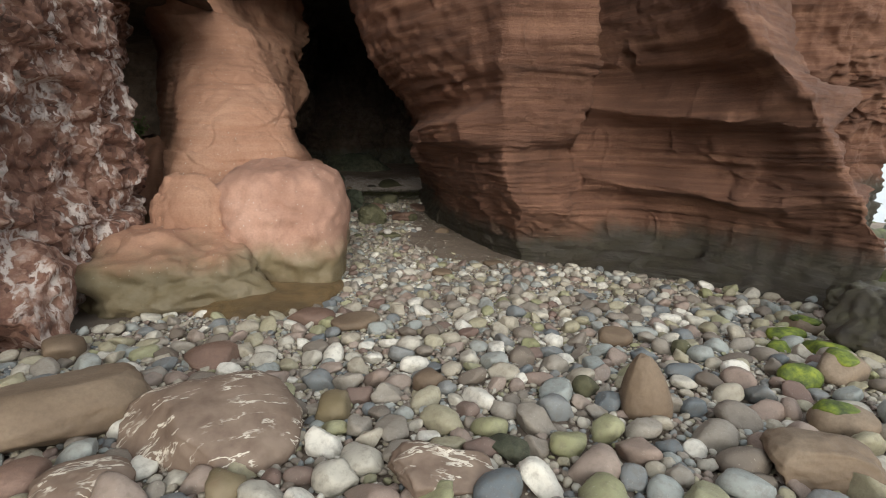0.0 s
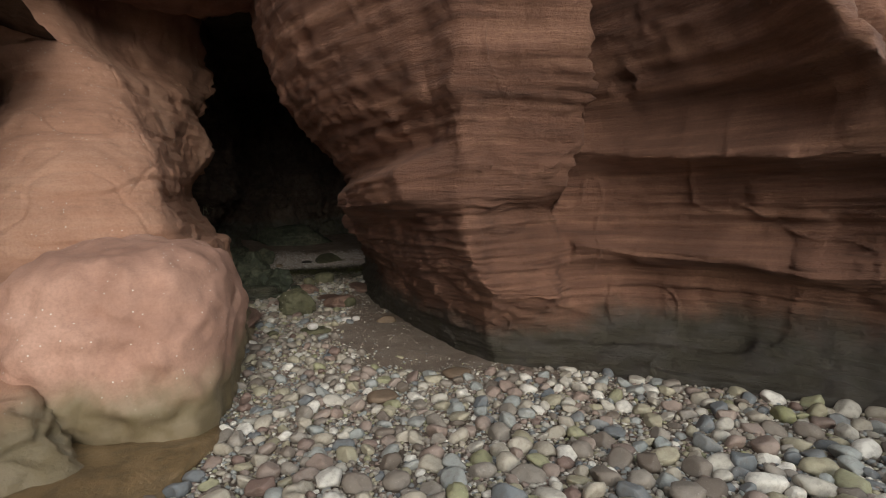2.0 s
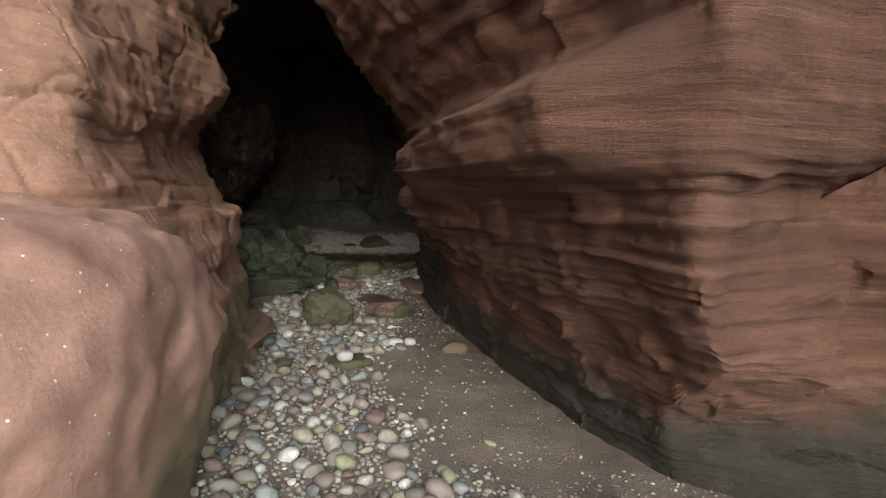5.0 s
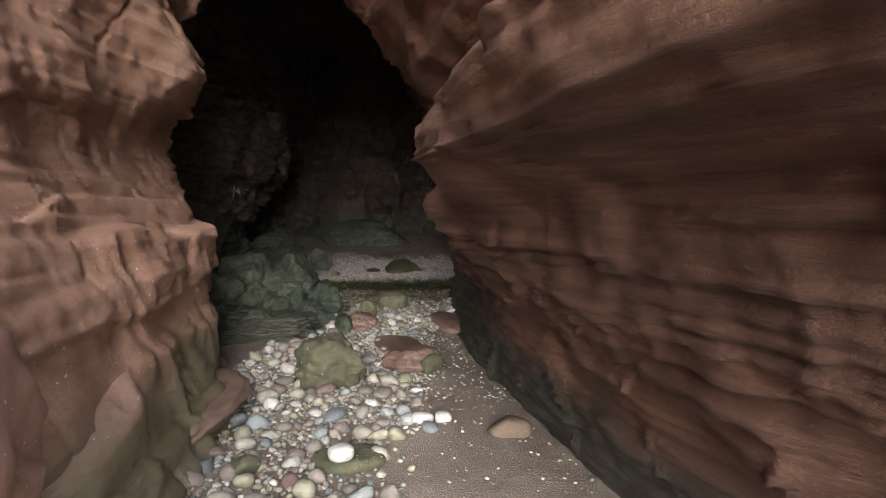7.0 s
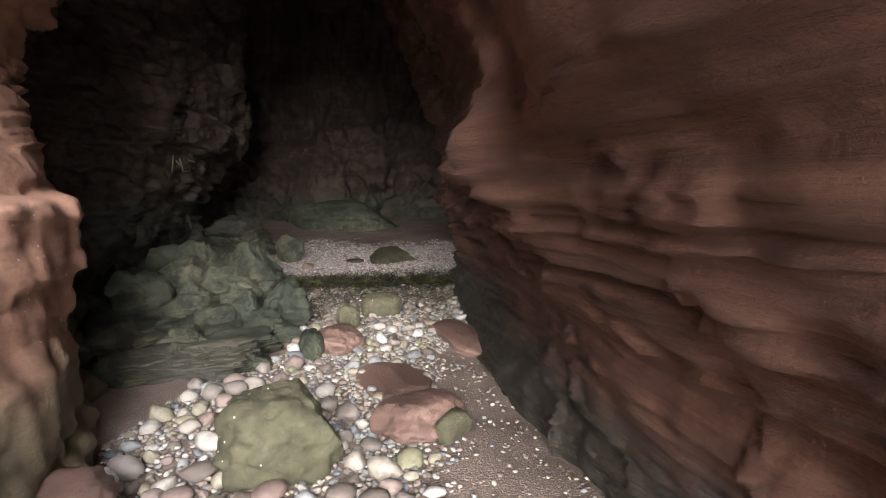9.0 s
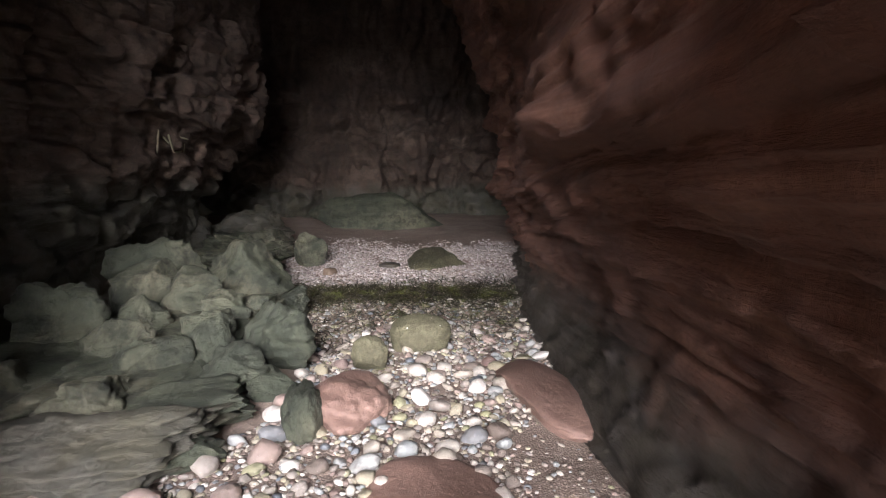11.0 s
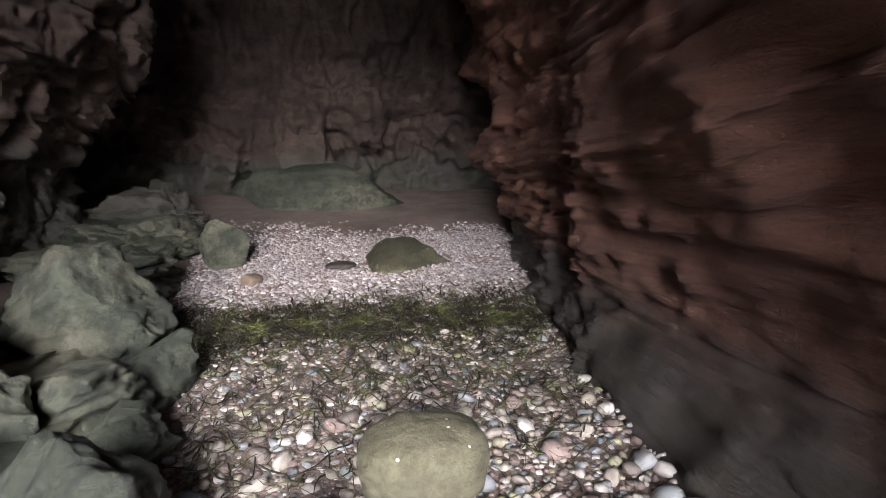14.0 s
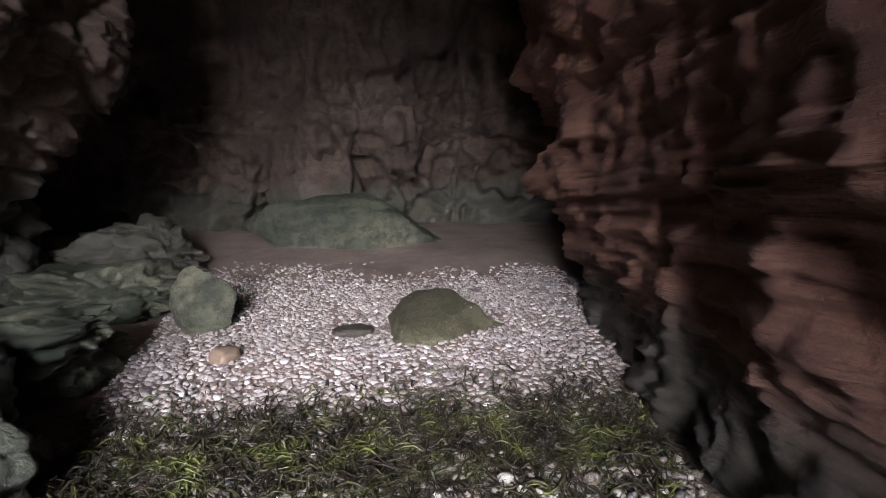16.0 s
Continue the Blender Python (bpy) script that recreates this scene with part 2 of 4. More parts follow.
shell_skin = pebble_material("pale_shingle", True, SHELL_TONES, 0.5)


def ground_material():
    """Sand and grit between the stones, with the gaps' shade painted dark on the beach."""
    m, nodes, links, bsdf = node_material("sandy_ground")
    pos = nodes.new("ShaderNodeNewGeometry").outputs["Position"]
    col = ramp(nodes, [(0.3, (0.23, 0.175, 0.135)), (0.5, (0.34, 0.268, 0.212)), (0.7, (0.45, 0.37, 0.3))])
    links.new(noise_node(nodes, links, pos, 1.6, 7, 0.65), col.inputs[0])
    grit = nodes.new("ShaderNodeTexVoronoi")
    grit.inputs["Scale"].default_value = 75
    links.new(pos, grit.inputs["Vector"])
    c = mix(nodes, links, maths(nodes, links, "MULTIPLY", span(nodes, links, grit.outputs["Distance"], 0.1, 0.55), 0.45), col.outputs[0], (0.09, 0.065, 0.05))
    c = mix(nodes, links, span(nodes, links, noise_node(nodes, links, pos, 120, 3, 0.8), 0.66, 0.74), c, (0.5, 0.45, 0.38))
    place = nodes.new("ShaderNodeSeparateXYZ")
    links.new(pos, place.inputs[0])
    # Beach ground darkened below about y 8 to paint the shade between stones.
    gap_dark = maths(nodes, links, "ADD", place.outputs[1], maths(nodes, links, "MULTIPLY", noise_node(nodes, links, pos, 0.8, 4), 1.2))
    c = mix(nodes, links, span(nodes, links, gap_dark, 7.4, 9.2), mix(nodes, links, 0.6, c, (0.05, 0.038, 0.028)), c)
    links.new(c, bsdf.inputs["Base Color"])
    bsdf.inputs["Roughness"].default_value = 0.8
    bump(nodes, links, bsdf, maths(nodes, links, "ADD", grit.outputs["Distance"], noise_node(nodes, links, pos, 45, 8, 0.8)), 0.7, 0.012)
    return m


sand = ground_material()


def plain(name, stops, scale, rough=0.6, depth=0.01):
    m, nodes, links, bsdf = node_material(name)
    pos = nodes.new("ShaderNodeNewGeometry").outputs["Position"]
    col = ramp(nodes, stops)
    links.new(noise_node(nodes, links, pos, scale, 7, 0.65), col.inputs[0])
    links.new(col.outputs[0], bsdf.inputs["Base Color"])
    bsdf.inputs["Roughness"].default_value = rough
    bump(nodes, links, bsdf, noise_node(nodes, links, pos, scale * 5, 8, 0.7), 0.6, depth)
    return m


moss = plain("green_weed", [(0.35, (0.035, 0.05, 0.012)), (0.5, (0.12, 0.16, 0.02)), (0.65, (0.25, 0.29, 0.03))], 9, 0.7)
wet_dark = plain("dark_wet_rock", [(0.35, (0.025, 0.02, 0.016)), (0.5, (0.05, 0.043, 0.03)), (0.7, (0.09, 0.085, 0.05))], 4, 0.6, 0.03)
kelp_skin = plain("brown_green_seaweed", [(0.35, (0.015, 0.01, 0.006)), (0.52, (0.035, 0.032, 0.012)), (0.64, (0.11, 0.125, 0.028))], 5, 0.45, 0.004)
leaf_skin = plain("bracken_leaf", [(0.35, (0.04, 0.07, 0.015)), (0.65, (0.09, 0.15, 0.03))], 6, 0.6, 0.002)
white_quartz = plain("white_quartz", [(0.3, (0.38, 0.35, 0.32)), (0.7, (0.58, 0.56, 0.53))], 15, 0.5, 0.006)
shore_rock = plain("weedy_shore_rock", [(0.3, (0.07, 0.07, 0.05)), (0.5, (0.12, 0.12, 0.07)), (0.6, (0.16, 0.18, 0.07)), (0.75, (0.3, 0.3, 0.25))], 2.2, 0.75, 0.05)

# ---- large structure: rock walls as lofted contours ----
def loft(levels, nu, nv):
    """A grid of points (nu along the contour, nv up) through the contours [(z, [(x, y), ...]), ...]."""
    rows = [np.column_stack([np.asarray(c, dtype=float), np.full(len(c), z)]) for z, c in levels]
    along = np.stack([catmull(r, nu) for r in rows])
    return np.swapaxes(catmull(along, nv), 0, 1)


def block_relief(q, seed):
    """Angular jointed blocks: each stands out by its own amount, with creases between."""
    out = 0.0
    for k, size, weight in ((0, (0.95, 0.95, 0.5), 0.9), (1, (0.4, 0.4, 0.26), 0.35)):
        u = q / np.array(size) + 500.0
        u = u + 0.22 * np.column_stack([vnoise(q, 1.6 / size[0], seed + 80 + k + j) for j in (0, 3, 6)])
        i = np.floor(u).astype(np.int64)
        f = np.abs(u - i - 0.5)
        crease = smooth(0.4, 0.5, f.max(1))
        out = out + weight * (lattice(i[:, 0], i[:, 1], i[:, 2], seed + k) * (1 - 0.5 * crease) - 0.5 * crease)
    return out


def rock_sheet(name, levels, nu, nv, material, relief, beds, seed, toward, lumps=1.0, drop=0.0, hollow=None, jag=None, joints=0.0):
    """A rock wall: lofted, then roughened along its normals by lumps, beds and grit. toward: a point in the open air."""
    p = loft(levels, nu, nv)
    n = normals_of(p)
    mid = p[nu // 2, nv // 2]
    if np.dot(n[nu // 2, nv // 2], np.asarray(toward) - mid) < 0:
        n = -n
    q = p.reshape(-1, 3)
    warp = vnoise(q, 0.35, seed + 90)[:, None] * np.array([0, 0, 0.12]) + q * np.array([1, 1, 1.0])
    tilt = warp.copy()
    tilt[:, 2] += drop * q[:, 1]
    d = lumps * (0.13 * fbm(q, (0.8, 0.8, 1.0), 4, seed)) + relief * 0.03 * fbm(q, 4.0, 3, seed + 5)
    ledge = fbm(tilt, (0.16, 0.16, 6.5), 3, seed + 9, 0.65)
    d = d + beds * 0.055 * np.abs(ledge) + beds * 0.02 * fbm(tilt, (0.5, 0.5, 26.0), 2, seed + 13)
    groove = np.abs(vnoise(tilt, (0.13, 0.13, 8.0), seed + 15))
    d = d - beds * 0.04 * (1 - smooth(0.0, 0.08, groove))
    if joints:
        wavy = q + 0.16 * np.column_stack([vnoise(q, 1.1, seed + k) for k in (64, 65, 66)])
        flat = np.abs(vnoise(wavy, (0.28, 0.28, 1.5), seed + 67))
        steep = np.abs(vnoise(wavy, (0.9, 0.9, 0.35), seed + 68)) + 0.25 * smooth(0.0, 0.4, vnoise(q, 0.8, seed + 69))
        d = d - joints * ((1 - smooth(0.0, 0.05, flat)) + 0.6 * (1 - smooth(0.0, 0.03, steep))) + 0.6 * joints * np.sign(vnoise(wavy, (0.28, 0.28, 1.5), seed + 67)) * smooth(0.0, 0.06, flat)
    if hollow is not None:
        d = d - hollow(q)
    if jag is not None:
        amount = smooth(jag[0], jag[0] + 1.0, q[:, 1]) * jag[1]
        bent = q + 0.35 * np.column_stack([vnoise(q, 1.7, seed + k) for k in (54, 55, 56)])
        cell = np.abs(vnoise(bent, (1.3, 1.3, 0.9), seed + 51)) + 0.6 * np.abs(vnoise(bent, (3.3, 3.3, 2.4), seed + 52)) + 0.35 * fbm(q, 6.0, 3, seed + 53)
        d = d + amount * (cell - 0.5) + amount * block_relief(q + 0.4 * (bent - q), seed)
    pits = smooth(0.45, 0.8, vnoise(q, (2.3, 2.3, 3.6), seed + 21))
    d = d - 0.10 * pits * relief * 0.6
    crack = np.abs(vnoise(q, (1.1, 1.1, 1.4), seed + 33))
    d = d - relief * 0.045 * (1 - smooth(0.0, 0.045, crack))
    q = q + n.reshape(-1, 3) * d[:, None]
    return mesh_from(name, q, grid_faces(nu, nv), material), q


AIR = (1.8, 11.0, 1.0)
R_FOOT = [(9.5, 11), (8.3, 7.5), (6.5, 5.3), (6.0, 6.0), (5.5, 6.7), (4.95, 7.5), (4.4, 8.2), (4.1, 8.5), (3.75, 8.9), (3.55, 9.7), (3.4, 11), (3.34, 12.5), (3.3, 14), (3.5, 16), (3.85, 18), (4.25, 19.5), (4.9, 21.5), (6.30, 24), (8.00, 29)]
R_SHELF = [(9.5, 11), (8.4, 7.5), (7.0, 5.1), (6.4, 6.3), (5.95, 7.35), (5.3, 8.1), (4.75, 8.5), (4.2, 8.6), (3.58, 8.85), (3.45, 9.7), (3.3, 11), (3.32, 12.5), (3.5, 14), (3.82, 16), (4.02, 18), (4.32, 19.5), (4.9, 21.5), (6.2, 24), (8.0, 29)]
R_KNEE = [(9.5, 11), (8.4, 7.5), (7.0, 5.05), (6.5, 6.4), (5.95, 7.5), (5.5, 8.15), (4.75, 8.5), (4.2, 8.1), (3.4, 8.2), (3.2, 9.7), (3.15, 11), (3.2, 12.5), (3.42, 14), (3.72, 16), (3.9, 18), (4.3, 19.5), (4.7, 21.5), (6.10, 24), (8.00, 29)]
R_HIP = [(9.5, 11), (8.3, 7.5), (6.62, 5.15), (6.3, 6.3), (5.9, 7.3), (5.35, 8.3), (4.7, 8.65), (4.3, 8.4), (3.05, 7.95), (2.85, 9.7), (2.76, 11), (2.74, 12.5), (3.05, 14), (3.32, 16), (3.87, 18), (4.25, 19.5), (4.55, 21.5), (6.0, 24), (8.0, 29)]
R_CHEST = [(9.5, 11), (8.1, 7.5), (6.2, 5.3), (6.05, 6.3), (5.75, 7.4), (5.3, 8.3), (4.65, 8.75), (4.22, 7.92), (2.95, 7.85), (2.7, 9.7), (2.65, 11), (2.65, 12.5), (3.06, 14), (3.36, 16), (3.85, 18), (4.2, 19.5), (4.5, 21.5), (5.9, 24), (7.9, 29)]
R_HEAD = [(9.5, 11), (8.0, 7.5), (5.75, 5.4), (5.8, 6.3), (5.6, 7.3), (5.25, 8.2), (4.65, 8.75), (4.3, 7.7), (2.88, 7.75), (2.5, 9.7), (2.35, 11), (2.35, 12.5), (2.92, 14), (3.3, 16), (3.75, 18), (4.0, 19.5), (4.3, 21.5), (5.7, 24), (7.8, 29)]
R_BROW = [(9.5, 11), (7.6, 7.5), (4.95, 5.6), (5.1, 6.4), (5.05, 7.2), (4.85, 8.0), (4.55, 8.5), (4.05, 7.25), (2.8, 7.5), (1.95, 9.7), (1.6, 11), (1.65, 12.5), (2.2, 14), (2.75, 16), (3.4, 18), (3.6, 19.5), (4.0, 21.5), (5.3, 24), (7.3, 29)]
R_TOP = [(9.5, 11), (7.2, 7.8), (4.2, 6.6), (4.3, 7.0), (4.2, 7.4), (4.0, 7.6), (3.8, 7.7), (3.5, 7.0), (2.6, 7.2), (0.8, 9.7), (0.4, 11), (0.4, 12.5), (1.0, 14), (1.6, 16), (2.0, 18), (2.2, 19.5), (2.5, 21.5), (3.5, 24), (4.8, 29)]
R_NECK = [(0.4 * a[0] + 0.6 * b[0], 0.4 * a[1] + 0.6 * b[1]) for a, b in zip(R_HIP, R_CHEST)]
R_NECK[7], R_NECK[8] = (4.36, 8.5), (3.0, 7.95)
R_LIP = [(0.4 * a[0] + 0.6 * b[0], 0.4 * a[1] + 0.6 * b[1]) for a, b in zip(R_KNEE, R_HIP)]
R_LIFT = [(0.62 * a[0] + 0.38 * b[0], 0.62 * a[1] + 0.38 * b[1]) for a, b in zip(R_BROW, R_TOP)]
right_levels = [(-1.0, R_FOOT), (-0.66, R_FOOT), (-0.25, R_SHELF), (0.2, R_KNEE), (0.5, R_LIP), (0.75, R_HIP), (1.15, R_NECK), (1.5, R_CHEST), (2.1, R_HEAD), (2.9, R_BROW), (4.2, R_LIFT), (6.6, R_TOP)]


def crisp(c):
    """Tightens the nose's two edges with extra stations close beside them."""
    def part_way(a, b, d):
        n = math.hypot(b[0] - a[0], b[1] - a[1])
        d = min(d, 0.35 * n)
        return (a[0] + (b[0] - a[0]) * d / n, a[1] + (b[1] - a[1]) * d / n)
    return c[:7] + [part_way(c[7], c[6], 0.22), c[7], part_way(c[7], c[8], 0.3), part_way(c[8], c[7], 0.42), c[8], part_way(c[8], c[9], 0.5)] + c[9:]


def hollows(q):
    """Two scooped hollows in the cave wall and the shaded hollows of the outer face."""
    y, z = q[:, 1], q[:, 2]
    x = q[:, 0]
    rise = z + 0.05 * (y - 10.5) + 0.06 * vnoise(q, 0.9, 6)
    deep = smooth(7.8, 8.45, y) * (1 - smooth(11.2, 12.4, y)) * (1 - smooth(2.95, 3.2, x))
    inner = 0.5 * deep * smooth(1.0, 1.4, rise) * (1 - smooth(1.66, 1.86, rise))
    inner -= 0.05 * deep * np.exp(-((rise - 1.92) / 0.1) ** 2)
    inner += 0.07 * np.exp(-((y - 12.75 - 0.5 * (z - 1.0)) / 0.16) ** 2) * smooth(0.75, 1.05, z) * (1 - smooth(2.6, 3.2, z))
    lip = z + 0.05 * vnoise(q, 1.6, 5)
    shelf = smooth(13.6, 14.5, y) * (1 - smooth(16.0, 16.35, y))
    inner -= 0.14 * shelf * smooth(0.28, 0.38, lip) * (1 - smooth(0.8, 0.9, lip))
    inner += 0.16 * np.exp(-((y - 15.5) / 0.4) ** 2) * np.exp(-((z - 1.02) / 0.1) ** 2)
    thin = np.abs(vnoise(np.column_stack([x * 0.2, y * 0.2, z + 0.4 * x]), (1, 1, 9.0), 12))
    inner -= 0.075 * thin * smooth(3.1, 3.6, x) * (1 - smooth(9.0, 9.6, y)) * smooth(-0.6, -0.4, z) * (1 - smooth(0.3, 0.6, z + 0.4 * (x - 3.6)))
    small = 0.22 * np.exp(-((y - 12.6) / 0.28) ** 2) * np.exp(-((z - 1.05) / 0.22) ** 2)
    dip = z + 0.08 * vnoise(q, 0.8, 7)
    outer = 0.48 * smooth(5.3, 6.4, y) * smooth(4.35, 4.9, q[:, 0]) * (np.exp(-((dip - 1.95) / 0.22) ** 2) + 0.8 * np.exp(-((dip - 0.72) / 0.16) ** 2))
    return inner + small + outer


right_levels = [(z, crisp(c)) for z, c in right_levels]
me, right_pts = rock_sheet("wall_east", right_levels, 820, 210, red_rock, 0.8, 1.05, 3, AIR, 0.27, 0.03, hollows, (17.0, 0.08), 0.018)
wall_east = tagged(new("wall_east", me), "layered red sandstone cave wall, dark and algae-stained at its undercut foot", "cave wall", kind="structure")

L_FOOT = [(-2.6, 12), (-2.05, 9.8), (-1.7, 8.5), (-0.7, 8.4), (0.1, 8.9), (0.65, 10.2), (0.8, 11.2), (0.85, 12.0), (0.65, 13.4), (0.1, 15), (-0.6, 17), (-0.5, 19), (-0.45, 20.3), (-0.4, 21.4), (-0.4, 22.4), (-0.9, 23.3), (-1.7, 24.6), (-1.9, 26.5), (-1.6, 29)]
L_KNEE = [(-2.6, 12), (-2.0, 9.8), (-1.7, 8.6), (-0.7, 8.6), (0.0, 9.1), (0.4, 10.3), (0.52, 11.3), (0.55, 12.5), (0.5, 13.9), (-0.1, 15), (-0.8, 17), (-0.6, 19), (-0.5, 20.3), (-0.45, 21.4), (-0.5, 22.4), (-1.1, 23.3), (-1.9, 24.6), (-2.0, 26.5), (-1.6, 29)]
L_HIP = [(-2.6, 12.2), (-2.05, 9.9), (-1.7, 9.3), (-0.85, 9.2), (-0.1, 9.5), (0.2, 10.4), (0.3, 11.4), (0.36, 12.7), (0.45, 14.0), (-0.2, 15), (-0.9, 17), (-0.55, 19), (-0.35, 20.3), (-0.3, 21.4), (-0.35, 22.4), (-1.1, 23.3), (-2.0, 24.6), (-2.0, 26.5), (-1.6, 29)]
L_CHEST = [(-2.7, 12.4), (-2.05, 10.4), (-1.7, 9.6), (-0.85, 9.4), (-0.15, 9.8), (-0.03, 10.6), (0.06, 11.7), (0.1, 12.9), (0.16, 14.1), (-0.3, 15.1), (-1.0, 17), (-0.4, 19), (-0.1, 20.3), (0.05, 21.4), (0.05, 22.4), (-0.9, 23.3), (-1.9, 24.6), (-2.0, 26.5), (-1.5, 29)]
L_NOTCH = [(-2.8, 12.8), (-2.1, 10.9), (-1.75, 10.1), (-0.95, 9.8), (-0.2, 10.1), (-0.1, 10.8), (-0.04, 11.8), (-0.02, 13.0), (0.0, 14.1), (-0.4, 15.2), (-0.9, 17), (-0.3, 19), (0.15, 20.3), (0.4, 21.4), (0.45, 22.4), (-0.6, 23.3), (-1.7, 24.6), (-1.8, 26.5), (-1.4, 29)]
L_BROW = [(-2.9, 13.4), (-2.2, 11.6), (-1.9, 10.9), (-1.2, 10.5), (-0.45, 10.7), (-0.33, 11.3), (-0.25, 12.2), (-0.05, 13.2), (0.32, 14.4), (-0.1, 15.4), (-0.8, 17), (-0.3, 19), (0.15, 20.3), (0.45, 21.4), (0.5, 22.4), (-0.4, 23.3), (-1.5, 24.6), (-1.6, 26.5), (-1.2, 29)]
L_TOP = [(-2.9, 14.0), (-2.3, 12.4), (-2.05, 11.7), (-1.5, 11.2), (-0.85, 11.3), (-0.6, 11.9), (-0.35, 12.7), (-0.1, 13.6), (0.05, 14.8), (0.0, 15.6), (-0.6, 17), (-0.3, 19), (0, 20.3), (0.3, 21.4), (0.35, 22.4), (-0.2, 23.3), (-1.0, 24.6), (-1.0, 26.5), (-0.6, 29)]
L_TAPER = [(x - 0.7, y + 0.3) if y < 13 else (x - 0.3, y) if y < 14.2 else (x + 0.1, y) for x, y in L_TOP]
L_CROWN = [(x - 0.9, y + 1.0) if y < 13 else (x, y + 0.2) if y < 14.2 else (x + 0.5, y) for x, y in L_TOP]
left_levels = [(-1.0, L_FOOT), (-0.66, L_FOOT), (0.1, L_KNEE), (0.75, L_HIP), (1.3, L_CHEST), (1.75, L_NOTCH), (2.4, L_BROW), (3.1, L_TOP), (4.1, L_TAPER), (6.6, L_CROWN)]


def flutes(q):
    """Upright runnels low on the inner pillar, and the step above them."""
    y, z = q[:, 1], q[:, 2]
    here = smooth(11.3, 11.9, y) * (1 - smooth(14.2, 14.8, y)) * smooth(-0.45, -0.15, q[:, 0])
    runnel = 0.07 * np.abs(vnoise(q, (2.4, 2.4, 0.4), 301)) + 0.04 * np.abs(vnoise(q, (6.0, 6.0, 0.9), 302))
    step = 0.16 * smooth(0.72, 0.86, z + 0.12 * vnoise(q, 1.4, 303)) * (1 - smooth(1.5, 2.0, z))
    return here * ((1 - smooth(0.7, 0.95, z)) * (runnel - 0.05) + step)


me, left_pts = rock_sheet("wall_west", left_levels, 760, 240, pale_rock, 0.5, 0.4, 41, AIR, 0.6, 0.0, flutes, (14.3, 0.14), 0.035)
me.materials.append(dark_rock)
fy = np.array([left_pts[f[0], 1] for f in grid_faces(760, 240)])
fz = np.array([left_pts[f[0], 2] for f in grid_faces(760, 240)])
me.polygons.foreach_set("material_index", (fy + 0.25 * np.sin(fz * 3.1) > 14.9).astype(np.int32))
wall_west = tagged(new("wall_west", me), "red sandstone pillar running back into a dark rough cave wall", "cave wall", kind="structure")

# outer cliff beside the pillar, and the gap behind it
C_FOOT = [(-5.0, -3), (-4.2, 0), (-3.3, 3), (-2.8, 5), (-2.6, 6), (-2.5, 7), (-2.3, 8.1), (-2.6, 9.5), (-3.3, 12.3), (-5.0, 15)]
C_MID = [(-5.2, -3), (-4.4, 0), (-3.5, 3), (-2.95, 5), (-2.75, 6), (-2.6, 7), (-2.25, 8.1), (-2.6, 9.5), (-3.3, 12.3), (-5.0, 15)]
C_TOP = [(-5.6, -3), (-4.6, 0), (-3.6, 3), (-3.0, 5), (-2.7, 6), (-2.45, 7), (-2.15, 8.2), (-2.4, 9.5), (-3.1, 12.3), (-5.0, 15)]
me, _ = rock_sheet("wall_cliff", [(-0.9, C_FOOT), (0.2, C_FOOT), (1.2, C_MID), (2.6, C_MID), (4.2, C_TOP), (9.0, C_TOP)], 520, 260, breccia, 1.6, 0.1, 71, (0, 4, 1), 1.2, 0.0, None, (-20.0, 0.13), 0.05)
wall_cliff = tagged(new("wall_cliff", me), "rough reddish breccia cliff with white veins", "cliff", kind="structure")

# Guessed backing, added so the gap stays dark and shows no sky.
G_LOW = [(-7.5, 15.5), (-6.0, 17.2), (-4.2, 17.6), (-2.8, 16.8), (-2.2, 14.2)]
me, _ = rock_sheet("wall_gap", [(-1.0, G_LOW), (1.0, G_LOW), (3.0, G_LOW), (7.0, [(x, y - 1.5) for x, y in G_LOW])], 90, 90, dark_rock, 1.4, 0.4, 65, (-2.5, 10, 1), 1.0)
wall_gap = tagged(new("wall_gap", me), "dark rock backing added to close off sky behind the pillar gap", "cave wall", kind="structure")

# back wall, ceiling, and the cliff over the mouth
B_LOW = [(-3.0, 24.5), (-1.5, 26.2), (0.0, 26.6), (1.2, 26.8), (2.2, 26.6), (3.2, 27.2), (4.4, 27.6), (5.6, 27.3), (9.0, 26.5)]
B_HIGH = [(-3.0, 24.0), (-1.5, 25.2), (0.0, 26.0), (1.2, 26.2), (2.2, 26.2), (3.2, 26.4), (4.4, 26.6), (5.6, 26.3), (9.0, 25.5)]
B_TOP = [(x, y - 2.2) for x, y in B_HIGH]
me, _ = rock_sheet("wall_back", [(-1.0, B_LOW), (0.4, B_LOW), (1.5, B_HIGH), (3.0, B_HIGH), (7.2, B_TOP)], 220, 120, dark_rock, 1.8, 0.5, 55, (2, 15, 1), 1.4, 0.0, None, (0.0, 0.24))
wall_back = tagged(new("wall_back", me), "dark brown blocky rock wall closing the cave", "cave wall", kind="structure")


def sheet_over(name, x0, x1, y0, y1, z, nu, nv, material, seed, fall=0.0, amp=0.35):
    gx, gy = np.meshgrid(np.linspace(x0, x1, nu), np.linspace(y0, y1, nv), indexing="ij")
    p = np.column_stack([gx.ravel(), gy.ravel(), np.zeros(nu * nv)])
    p[:, 2] = z + fall * (1 - np.exp(-(p[:, 1] - y0) / 4.0)) + amp * fbm(p, (0.45, 0.45, 1), 5, seed)
    return mesh_from(name, p, grid_faces(nu, nv), material)


